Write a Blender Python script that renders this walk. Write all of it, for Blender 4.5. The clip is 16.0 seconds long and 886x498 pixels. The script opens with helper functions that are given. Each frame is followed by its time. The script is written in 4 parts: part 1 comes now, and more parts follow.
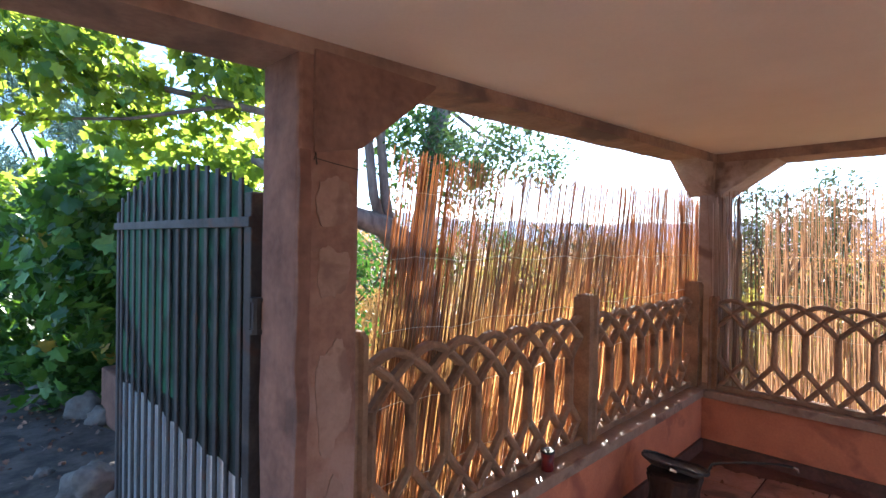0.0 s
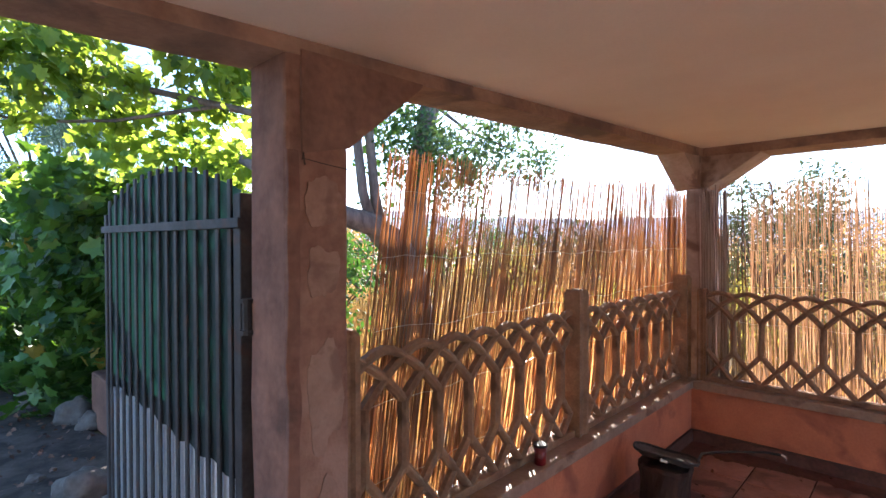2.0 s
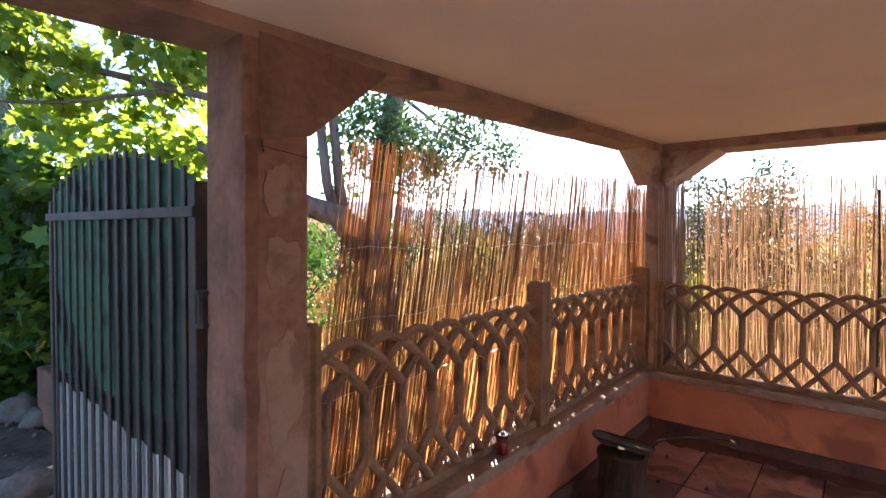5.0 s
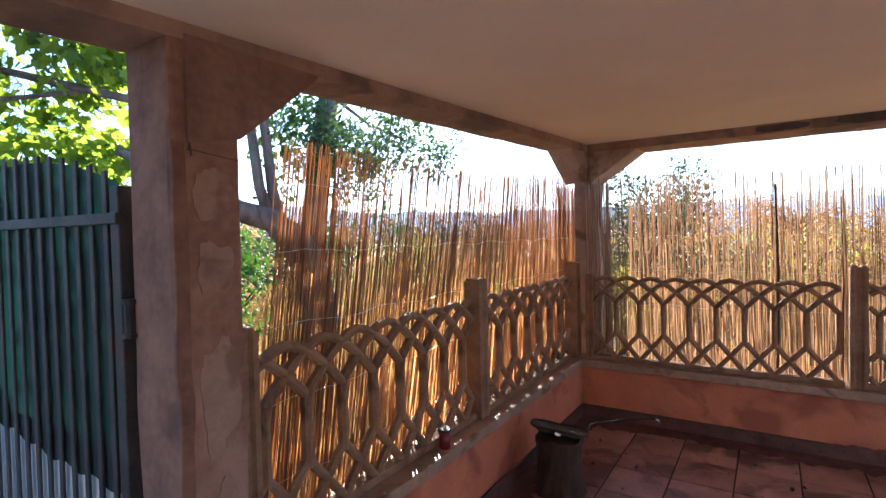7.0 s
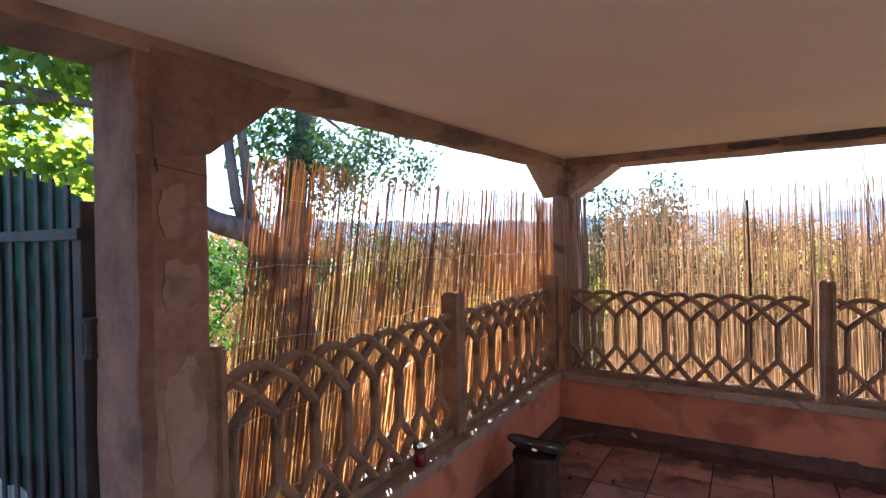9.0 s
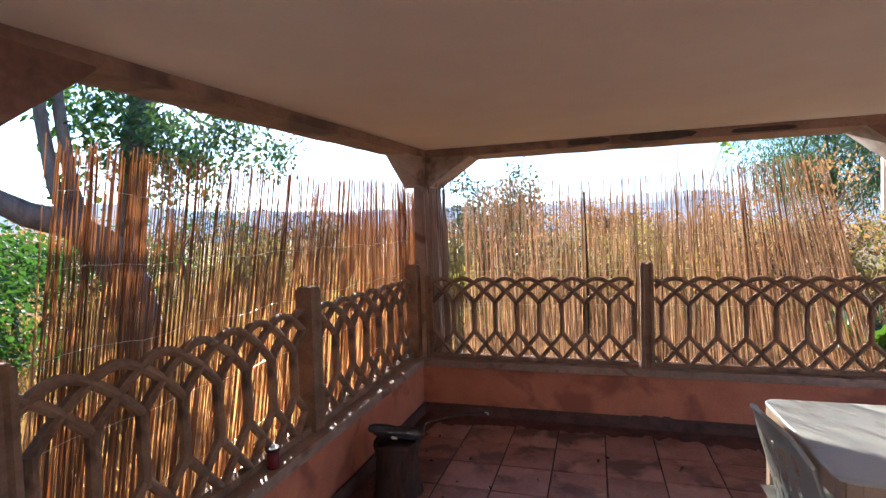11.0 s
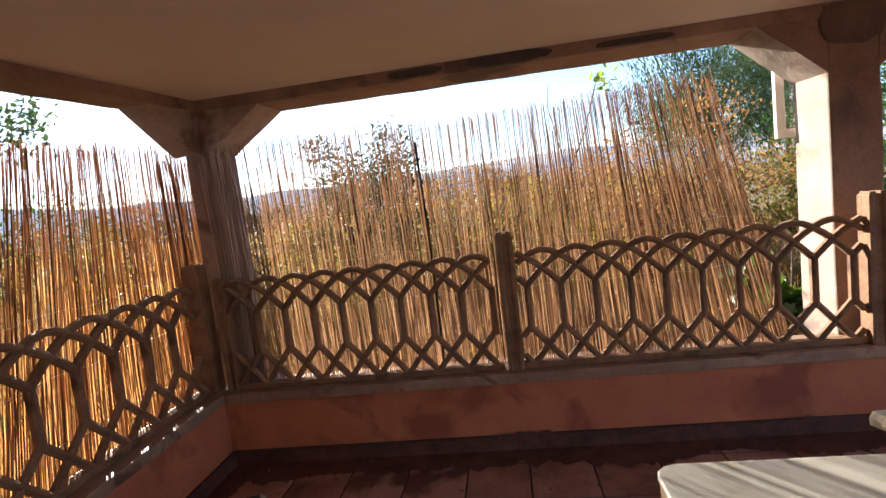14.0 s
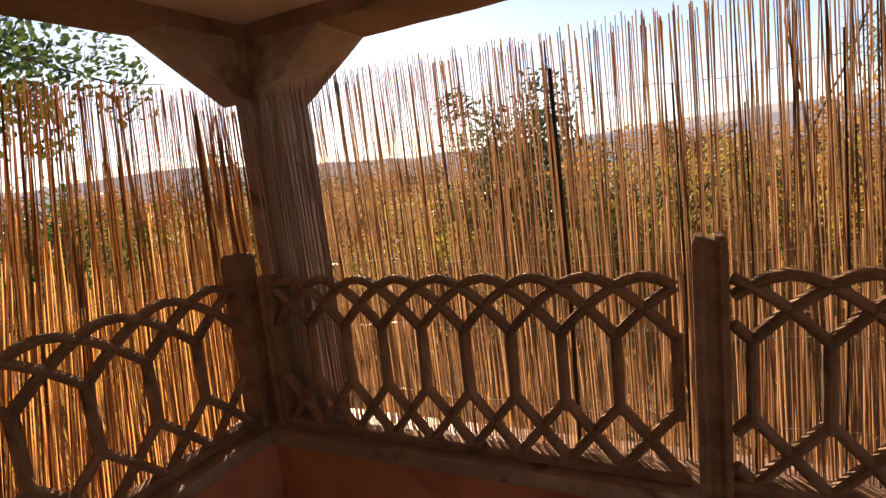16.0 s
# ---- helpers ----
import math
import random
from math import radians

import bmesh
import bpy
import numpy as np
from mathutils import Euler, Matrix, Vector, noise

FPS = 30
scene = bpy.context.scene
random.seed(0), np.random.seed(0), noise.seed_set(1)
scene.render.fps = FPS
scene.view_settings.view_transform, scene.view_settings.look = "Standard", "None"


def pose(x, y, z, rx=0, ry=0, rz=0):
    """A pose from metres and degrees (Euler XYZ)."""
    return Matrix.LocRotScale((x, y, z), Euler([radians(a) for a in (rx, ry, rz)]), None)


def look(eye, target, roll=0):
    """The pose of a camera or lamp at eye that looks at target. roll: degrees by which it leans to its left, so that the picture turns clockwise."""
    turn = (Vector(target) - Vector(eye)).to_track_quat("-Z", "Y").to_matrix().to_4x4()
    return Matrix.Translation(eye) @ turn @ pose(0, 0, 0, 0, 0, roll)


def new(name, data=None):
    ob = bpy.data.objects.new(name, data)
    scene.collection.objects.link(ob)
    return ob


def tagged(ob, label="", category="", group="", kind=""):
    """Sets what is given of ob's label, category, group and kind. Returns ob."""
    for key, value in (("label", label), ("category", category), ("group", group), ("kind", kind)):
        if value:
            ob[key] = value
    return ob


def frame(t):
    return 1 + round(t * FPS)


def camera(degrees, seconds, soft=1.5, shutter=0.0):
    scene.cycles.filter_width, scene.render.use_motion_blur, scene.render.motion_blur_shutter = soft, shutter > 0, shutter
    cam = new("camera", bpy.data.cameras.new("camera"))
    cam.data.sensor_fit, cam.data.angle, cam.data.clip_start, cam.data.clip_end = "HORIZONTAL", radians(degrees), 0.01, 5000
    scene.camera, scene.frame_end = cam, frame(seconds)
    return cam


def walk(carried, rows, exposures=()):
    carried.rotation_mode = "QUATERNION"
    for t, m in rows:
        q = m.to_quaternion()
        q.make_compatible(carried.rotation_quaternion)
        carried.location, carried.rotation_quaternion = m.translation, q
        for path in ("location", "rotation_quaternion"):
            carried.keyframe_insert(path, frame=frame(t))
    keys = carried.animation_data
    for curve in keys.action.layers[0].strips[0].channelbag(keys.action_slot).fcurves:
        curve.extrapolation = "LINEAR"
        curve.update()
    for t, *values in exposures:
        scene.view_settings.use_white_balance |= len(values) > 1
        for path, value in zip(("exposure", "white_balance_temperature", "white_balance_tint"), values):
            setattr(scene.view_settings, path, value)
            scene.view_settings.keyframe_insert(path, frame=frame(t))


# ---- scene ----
cam = camera(82.4, 16.0)
PATH = [
    (0, (1.014, 0.077, 1.474), (2.437, 1.482, 1.454), 0.9),
    (0.5, (1.015, 0.061, 1.472), (2.485, 1.416, 1.449), 0.6),
    (1, (1.013, 0.059, 1.473), (2.504, 1.392, 1.453), 0.5),
    (1.5, (1.013, 0.062, 1.473), (2.482, 1.419, 1.462), 0.4),
    (2, (1.01, 0.065, 1.474), (2.457, 1.445, 1.445), -0.1),
    (2.5, (1.018, 0.064, 1.476), (2.469, 1.439, 1.429), -0.8),
    (3, (1.017, 0.061, 1.474), (2.424, 1.482, 1.437), -1.3),
    (3.5, (0.994, 0.074, 1.48), (2.294, 1.594, 1.448), -1.7),
    (4, (0.99, 0.082, 1.479), (2.271, 1.617, 1.422), -1.3),
    (4.5, (1.009, 0.099, 1.474), (2.382, 1.552, 1.412), -0.5),
    (5, (1.024, 0.068, 1.473), (2.56, 1.347, 1.412), 0.4),
    (5.2, (1.037, 0.042, 1.475), (2.622, 1.258, 1.39), 0.8),
    (7.3, (0.995, 0.032, 1.459), (2.683, 1.104, 1.413), -1.1),
    (7.5, (1.031, 0.04, 1.451), (2.729, 1.097, 1.411), -0.9),
    (8, (1.021, 0.017, 1.453), (2.736, 1.046, 1.445), -1.2),
    (8.2, (1.018, 0.019, 1.46), (2.725, 1.061, 1.453), -1.1),
    (10.3, (1.047, -0.013, 1.502), (2.87, 0.807, 1.43), -0.5),
    (10.5, (1.055, -0.035, 1.501), (2.913, 0.7, 1.434), -0.9),
    (11, (1.07, -0.074, 1.499), (2.983, 0.505, 1.425), -1.8),
    (11.5, (1.079, -0.066, 1.493), (3.017, 0.415, 1.375), -3.1),
    (12, (1.186, -0.178, 1.46), (3.139, 0.208, 1.276), -4.7),
    (12.5, (1.341, -0.332, 1.466), (3.303, -0.022, 1.23), -5.6),
    (13, (1.604, -0.373, 1.443), (3.572, -0.148, 1.169), -5.7),
    (13.5, (1.91, -0.385, 1.427), (3.886, -0.187, 1.187), -5.8),
    (14, (2.271, -0.445, 1.451), (4.244, -0.188, 1.242), -6.9),
    (14.5, (2.581, -0.432, 1.436), (4.553, -0.194, 1.205), -6.6),
    (15, (2.903, -0.382, 1.465), (4.876, -0.176, 1.204), -5.9),
    (15.5, (3.197, -0.374, 1.443), (5.104, 0.166, 1.173), -6.9),
    (16, (3.427, -0.353, 1.46), (5.213, 0.502, 1.176), -6.1),
]
walk(cam, [(t, look(eye, target, roll)) for t, eye, target, roll in PATH], [(0.0, 2.8, 6000, 11), (4.5, 2.65, 6800, 15), (8.0, 2.5, 5900, 8), (11.0, 2.28, 5950, 8), (12.5, 1.97, 6300, 10), (14.0, 1.78, 6900, 12), (15.0, 1.7, 8100, 16), (16.0, 1.25, 9700, 23)])

# ---- world, sun, exposure ----
SUN_AZ, SUN_EL = radians(39.0), radians(20.5)
SUN_DIR = Vector((math.cos(SUN_EL) * math.cos(SUN_AZ), math.cos(SUN_EL) * math.sin(SUN_AZ), math.sin(SUN_EL)))
world = bpy.data.worlds.new("sky_world")
world.use_nodes = True
scene.world = world
sky = world.node_tree.nodes.new("ShaderNodeTexSky")
sky.sky_type = "NISHITA"
sky.sun_disc = False
sky.sun_elevation = SUN_EL
sky.sun_rotation = radians(90) - SUN_AZ
sky.air_density, sky.dust_density, sky.ozone_density = 0.75, 0.1, 3.0
background = world.node_tree.nodes["Background"]
background.inputs["Strength"].default_value = 0.115
world.node_tree.links.new(sky.outputs[0], background.inputs["Color"])
sun = new("sun", bpy.data.lights.new("sun", "SUN"))
sun.data.energy, sun.data.angle, sun.data.color = 5.0, radians(0.6), (1.0, 0.93, 0.82)
sun.matrix_world = look(SUN_DIR * 30, (0, 0, 0))


# ---- materials ----
def material(name, dark, light, scale=8.0, rough=0.7, bump=0.2, fine=60.0, metal=0.0, translucent=0.0, glow=None,
             stain=None, stain_scale=1.5, stain_at=0.58, per_object=0.0, per_island=0.0, stretch=(1, 1, 1), coat=0.0):
    """A grained surface: two scales of noise in the colour, fine relief, and stains with a shape of their own."""
    m = bpy.data.materials.new(name)
    m.use_nodes = True
    nodes, links = m.node_tree.nodes, m.node_tree.links
    shader = nodes["Principled BSDF"]
    coords = nodes.new("ShaderNodeTexCoord")
    mapping = nodes.new("ShaderNodeMapping")
    mapping.inputs["Scale"].default_value = stretch
    links.new(coords.outputs["Object"], mapping.inputs["Vector"])
    if per_object:
        own = nodes.new("ShaderNodeObjectInfo")
        spread = nodes.new("ShaderNodeVectorMath")
        spread.operation = "MULTIPLY"
        spread.inputs[1].default_value = (37.0, 53.0, 19.0)
        links.new(own.outputs["Random"], spread.inputs[0])
        links.new(spread.outputs[0], mapping.inputs["Location"])
    big = nodes.new("ShaderNodeTexNoise")
    big.inputs["Scale"].default_value, big.inputs["Detail"].default_value, big.inputs["Roughness"].default_value = scale, 6, 0.6
    small = nodes.new("ShaderNodeTexNoise")
    small.inputs["Scale"].default_value, small.inputs["Detail"].default_value = fine, 4
    for n in (big, small):
        links.new(mapping.outputs[0], n.inputs["Vector"])
    ramp = nodes.new("ShaderNodeValToRGB")
    ramp.color_ramp.elements[0].position, ramp.color_ramp.elements[0].color = 0.3, (*dark, 1)
    ramp.color_ramp.elements[1].position, ramp.color_ramp.elements[1].color = 0.7, (*light, 1)
    blend = nodes.new("ShaderNodeMath")
    blend.operation = "MULTIPLY_ADD"
    blend.inputs[1].default_value, blend.inputs[2].default_value = 0.35, -0.175
    links.new(small.outputs["Fac"], blend.inputs[0])
    add = nodes.new("ShaderNodeMath")
    add.operation = "ADD"
    links.new(big.outputs["Fac"], add.inputs[0])
    links.new(blend.outputs[0], add.inputs[1])
    level = add
    if per_object or per_island:
        source = nodes.new("ShaderNodeObjectInfo") if per_object else nodes.new("ShaderNodeNewGeometry")
        shift = nodes.new("ShaderNodeMath")
        shift.operation = "MULTIPLY_ADD"
        amount = per_object or per_island
        shift.inputs[1].default_value, shift.inputs[2].default_value = amount, -amount / 2
        links.new(source.outputs["Random" if per_object else "Random Per Island"], shift.inputs[0])
        level = nodes.new("ShaderNodeMath")
        level.operation = "ADD"
        links.new(add.outputs[0], level.inputs[0])
        links.new(shift.outputs[0], level.inputs[1])
    links.new(level.outputs[0], ramp.inputs["Fac"])
    colour = ramp.outputs["Color"]
    if stain:
        spots = nodes.new("ShaderNodeTexNoise")
        spots.inputs["Scale"].default_value, spots.inputs["Detail"].default_value, spots.inputs["Distortion"].default_value = stain_scale, 5, 0.4
        links.new(mapping.outputs[0] if per_object else coords.outputs["Object"], spots.inputs["Vector"])
        edge = nodes.new("ShaderNodeMapRange")
        edge.inputs["From Min"].default_value, edge.inputs["From Max"].default_value = stain_at, stain_at + 0.1
        links.new(spots.outputs["Fac"], edge.inputs["Value"])
        mix = nodes.new("ShaderNodeMix")
        mix.data_type = "RGBA"
        links.new(edge.outputs[0], mix.inputs["Factor"])
        links.new(colour, mix.inputs["A"])
        mix.inputs["B"].default_value = (*stain, 1)
        colour = mix.outputs["Result"]
    links.new(colour, shader.inputs["Base Color"])
    shader.inputs["Roughness"].default_value, shader.inputs["Metallic"].default_value = rough, metal
    shader.inputs["Coat Weight"].default_value = coat
    if bump:
        relief = nodes.new("ShaderNodeBump")
        relief.inputs["Strength"].default_value, relief.inputs["Distance"].default_value = bump, 0.01
        links.new(add.outputs[0], relief.inputs["Height"])
        links.new(relief.outputs[0], shader.inputs["Normal"])
    if translucent:
        thin = nodes.new("ShaderNodeBsdfTranslucent")
        if glow:
            tint = nodes.new("ShaderNodeMix")
            tint.data_type = "RGBA"
            tint.inputs["Factor"].default_value = 0.7
            links.new(colour, tint.inputs["A"])
            tint.inputs["B"].default_value = (*glow, 1)
            links.new(tint.outputs["Result"], thin.inputs["Color"])
        else:
            links.new(colour, thin.inputs["Color"])
        both = nodes.new("ShaderNodeMixShader")
        both.inputs["Fac"].default_value = translucent
        links.new(shader.outputs[0], both.inputs[1])
        links.new(thin.outputs[0], both.inputs[2])
        links.new(both.outputs[0], nodes["Material Output"].inputs["Surface"])
    return m


PLASTER = material("ceiling_plaster", (0.80, 0.71, 0.61), (0.87, 0.79, 0.69), 2.0, 0.9, 0.15, 90)
PILLAR = material("pillar_render", (0.175, 0.087, 0.061), (0.31, 0.172, 0.124), 5.0, 0.9, 0.9, 40, stain=(0.34, 0.21, 0.158), stain_scale=3.4, stain_at=0.53)
CORNER = material("corner_render", (0.30, 0.215, 0.17), (0.50, 0.385, 0.315), 4.0, 0.9, 0.7, 50, stain=(0.20, 0.13, 0.10), stain_scale=4.5, stain_at=0.56)
HAUNCH_BROWN = material("dark_brown_render", (0.14, 0.075, 0.055), (0.30, 0.17, 0.125), 3.5, 0.9, 0.8, 45, stain=(0.36, 0.22, 0.165), stain_scale=3.0, stain_at=0.6)
BEAM = material("beam_render", (0.22, 0.13, 0.095), (0.39, 0.255, 0.19), 4.0, 0.9, 0.6, 50, stain=(0.15, 0.10, 0.085), stain_scale=2.6, stain_at=0.57)
PALE = material("pale_column_render", (0.31, 0.25, 0.205), (0.45, 0.375, 0.315), 4.0, 0.9, 0.5, 60, stain=(0.22, 0.155, 0.115), stain_scale=2.4, stain_at=0.58)
TERRACOTTA = material("terracotta_paint", (0.50, 0.155, 0.08), (0.67, 0.245, 0.125), 3.0, 0.75, 0.3, 70, stain=(0.36, 0.11, 0.062), stain_scale=2.4, stain_at=0.54)
LEDGE = material("ledge_cement", (0.25, 0.155, 0.105), (0.42, 0.285, 0.20), 6.0, 0.5, 0.4, 50, stain=(0.17, 0.09, 0.06), stain_scale=6, stain_at=0.6)
CONCRETE = material("cast_concrete", (0.165, 0.088, 0.048), (0.34, 0.195, 0.112), 7.0, 0.85, 0.8, 80, stain=(0.10, 0.054, 0.033), stain_scale=4, stain_at=0.56)
SKIRT = material("skirting_stone", (0.05, 0.025, 0.02), (0.11, 0.055, 0.04), 6.0, 0.6, 0.3, 60)
TILE = material("clay_tile", (0.24, 0.115, 0.088), (0.47, 0.265, 0.205), 4.0, 0.36, 0.5, 45, per_object=0.3, stain=(0.12, 0.058, 0.046), stain_scale=3.2, stain_at=0.53)
TILE_REST = material("clay_tile_rest", (0.27, 0.125, 0.09), (0.46, 0.245, 0.185), 4.0, 0.38, 0.45, 45, per_island=0.5)
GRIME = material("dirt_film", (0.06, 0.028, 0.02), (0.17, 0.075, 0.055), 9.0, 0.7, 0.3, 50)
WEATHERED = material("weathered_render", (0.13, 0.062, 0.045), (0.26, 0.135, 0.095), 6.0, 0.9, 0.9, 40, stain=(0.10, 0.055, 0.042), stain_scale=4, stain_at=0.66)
BROWN_SHADED = material("shaded_brown_render", (0.20, 0.115, 0.082), (0.36, 0.22, 0.16), 3.0, 0.9, 0.6, 50, stain=(0.13, 0.085, 0.07), stain_scale=2.2, stain_at=0.58)
DAMP_BROWN = material("damp_brown_render", (0.11, 0.068, 0.052), (0.21, 0.13, 0.10), 5.0, 0.9, 0.6, 50)
GROUT = material("dark_grout", (0.05, 0.03, 0.025), (0.10, 0.06, 0.05), 9.0, 0.9, 0.3)
HOUSE = material("house_render", (0.80, 0.73, 0.63), (0.88, 0.82, 0.73), 2.0, 0.9, 0.3, 60)
ROOF = material("roof_slab", (0.3, 0.25, 0.2), (0.42, 0.35, 0.3), 3.0, 0.9, 0.3)
FLAKE = material("old_render", (0.245, 0.147, 0.11), (0.36, 0.232, 0.176), 6.0, 0.9, 0.8, 45, stain=(0.22, 0.126, 0.094), stain_scale=9, stain_at=0.52)
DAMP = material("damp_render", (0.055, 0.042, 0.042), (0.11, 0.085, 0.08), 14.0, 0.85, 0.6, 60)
PLASTIC = material("white_plastic", (0.40, 0.385, 0.34), (0.50, 0.49, 0.44), 3.0, 0.45, 0.06, 120, stain=(0.34, 0.32, 0.27), stain_scale=4, stain_at=0.57)
APRON = material("tan_table_frame", (0.34, 0.225, 0.145), (0.46, 0.32, 0.215), 3.0, 0.5, 0.05, 100)
SLAB = material("grey_slab", (0.065, 0.060, 0.057), (0.125, 0.116, 0.11), 4.0, 0.75, 0.4, 70, stain=(0.05, 0.045, 0.042), stain_scale=3, stain_at=0.55)
SLAB_EDGE = material("slab_edge", (0.27, 0.22, 0.155), (0.42, 0.36, 0.27), 12.0, 0.85, 0.8, 60, stain=(0.14, 0.11, 0.085), stain_scale=14, stain_at=0.56)
IRON = material("painted_iron", (0.028, 0.026, 0.027), (0.064, 0.059, 0.060), 9.0, 0.6, 0.25, 90, stain=(0.07, 0.04, 0.032), stain_scale=7, stain_at=0.58)
IRON.node_tree.nodes["Principled BSDF"].inputs["Specular IOR Level"].default_value = 0.2
SHEET = material("galvanised_sheet", (0.70, 0.70, 0.69), (0.84, 0.84, 0.83), 2.5, 0.32, 0.06, 30, metal=0.3, stain=(0.50, 0.44, 0.40), stain_scale=3, stain_at=0.64)
NET = material("green_shade_net", (0.004, 0.010, 0.010), (0.010, 0.020, 0.019), 20.0, 0.8, 0.3, 200, translucent=0.09, glow=(0.02, 0.13, 0.105))
BLACK = material("sooty_iron", (0.014, 0.012, 0.011), (0.040, 0.034, 0.030), 10.0, 0.6, 0.5, 70, metal=0.2)
PAN = material("pan_inside", (0.035, 0.03, 0.027), (0.11, 0.095, 0.085), 9.0, 0.95, 0.9, 50)
STUMP = material("charred_wood", (0.016, 0.009, 0.007), (0.07, 0.036, 0.026), 12.0, 0.85, 1.0, 40, stretch=(1, 1, 0.25))
STEEL = material("worn_steel", (0.35, 0.34, 0.33), (0.5, 0.49, 0.48), 20.0, 0.25, 0.1, 90, metal=1.0)
RED = material("red_glass", (0.10, 0.003, 0.005), (0.18, 0.006, 0.008), 4.0, 0.3, 0.0, 60)
REED = material("straw_reed", (0.13, 0.066, 0.042), (0.30, 0.175, 0.11), 4.0, 0.55, 0.2, 50, translucent=0.2, glow=(0.58, 0.31, 0.17), per_object=0.7, stretch=(1, 1, 0.2))
REED_END = material("pale_lit_reed", (0.40, 0.29, 0.22), (0.68, 0.54, 0.43), 4.0, 0.6, 0.2, 50, per_island=0.7, stretch=(1, 1, 0.2))
REED_THIN = material("thin_straw_reed", (0.12, 0.060, 0.038), (0.36, 0.21, 0.13), 4.0, 0.55, 0.2, 50, translucent=0.25, glow=(0.58, 0.31, 0.16), per_island=0.8, stretch=(1, 1, 0.2))
REED_REST = material("straw_reed_rest", (0.20, 0.105, 0.062), (0.46, 0.28, 0.17), 4.0, 0.55, 0.2, 50, translucent=0.34, glow=(0.76, 0.43, 0.22), per_island=0.7, stretch=(1, 1, 0.2))
REED_RED = material("red_reed", (0.12, 0.048, 0.026), (0.28, 0.12, 0.06), 4.0, 0.55, 0.2, 50, translucent=0.15, glow=(0.80, 0.31, 0.10), per_object=0.8, stretch=(1, 1, 0.2))
REED_RED_THIN = material("thin_red_reed", (0.11, 0.045, 0.025), (0.36, 0.165, 0.085), 4.0, 0.55, 0.2, 50, translucent=0.13, glow=(0.74, 0.28, 0.09), per_island=0.9, stretch=(1, 1, 0.2))
REED_RED_REST = material("red_reed_rest", (0.20, 0.09, 0.042), (0.50, 0.25, 0.12), 4.0, 0.55, 0.2, 50, translucent=0.62, glow=(0.95, 0.46, 0.16), per_island=0.7, stretch=(1, 1, 0.2))
REED_DARK = material("dark_stake", (0.03, 0.02, 0.015), (0.07, 0.045, 0.03), 9.0, 0.8, 0.4, 60, stretch=(1, 1, 0.2))
WIRE = material("tie_wire", (0.45, 0.42, 0.36), (0.6, 0.57, 0.5), 30.0, 0.35, 0.0, 60, metal=0.6)
BARK = material("grey_bark", (0.065, 0.05, 0.042), (0.19, 0.155, 0.13), 9.0, 0.9, 1.0, 50, stretch=(1, 1, 0.3))
TWIG = material("brown_twig", (0.07, 0.045, 0.03), (0.15, 0.10, 0.07), 15.0, 0.9, 0.4, 60)
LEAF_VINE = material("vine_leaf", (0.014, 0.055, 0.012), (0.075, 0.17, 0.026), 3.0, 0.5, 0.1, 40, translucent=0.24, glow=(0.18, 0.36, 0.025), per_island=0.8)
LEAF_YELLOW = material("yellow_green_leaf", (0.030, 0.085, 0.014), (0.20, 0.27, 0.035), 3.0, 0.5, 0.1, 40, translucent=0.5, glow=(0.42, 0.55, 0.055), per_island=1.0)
LEAF_DARK = material("oak_leaf", (0.018, 0.058, 0.015), (0.07, 0.145, 0.035), 2.0, 0.75, 0.1, 40, translucent=0.22, glow=(0.12, 0.28, 0.03), per_island=0.8)
LEAF_OLIVE = material("olive_leaf", (0.028, 0.05, 0.026), (0.11, 0.145, 0.07), 2.0, 0.5, 0.1, 40, translucent=0.2, glow=(0.16, 0.18, 0.07), per_island=0.8)
LEAF_PINE = material("pine_needles", (0.06, 0.11, 0.085), (0.17, 0.26, 0.20), 2.0, 0.6, 0.1, 40, translucent=0.3, glow=(0.2, 0.32, 0.22), per_island=0.7)
LEAF_AUTUMN = material("yellow_leaf", (0.20, 0.14, 0.02), (0.42, 0.29, 0.04), 3.0, 0.5, 0.1, 40, translucent=0.3, glow=(0.55, 0.40, 0.05), per_island=0.8)
LEAF_RED = material("red_shrub_leaf", (0.12, 0.06, 0.05), (0.38, 0.13, 0.12), 2.0, 0.6, 0.1, 40, translucent=0.3, glow=(0.5, 0.2, 0.16), per_island=0.9)
LEAF_RUST = material("rusty_shrub_leaf", (0.14, 0.068, 0.03), (0.38, 0.20, 0.08), 2.0, 0.6, 0.1, 40, translucent=0.42, glow=(0.56, 0.30, 0.10), per_island=0.9)
LEAF_GOLD = material("golden_shrub_leaf", (0.085, 0.085, 0.022), (0.31, 0.26, 0.06), 2.0, 0.6, 0.1, 40, translucent=0.4, glow=(0.50, 0.43, 0.08), per_island=0.9)
LEAF_DRY = material("dry_fallen_leaf", (0.06, 0.03, 0.02), (0.19, 0.105, 0.065), 4.0, 0.8, 0.1, 40, per_island=0.8)
LAWN = material("green_meadow", (0.07, 0.11, 0.03), (0.18, 0.23, 0.075), 1.5, 0.95, 0.6, 14, stain=(0.22, 0.19, 0.09), stain_scale=0.5, stain_at=0.55)
GRASS = material("dry_grass", (0.20, 0.115, 0.045), (0.44, 0.27, 0.10), 2.0, 0.8, 0.1, 40, translucent=0.35, glow=(0.60, 0.34, 0.10), per_island=0.8)
GROUND = material("meadow_ground", (0.095, 0.062, 0.025), (0.23, 0.15, 0.06), 0.6, 0.95, 0.6, 9, stain=(0.09, 0.085, 0.03), stain_scale=0.35, stain_at=0.56)
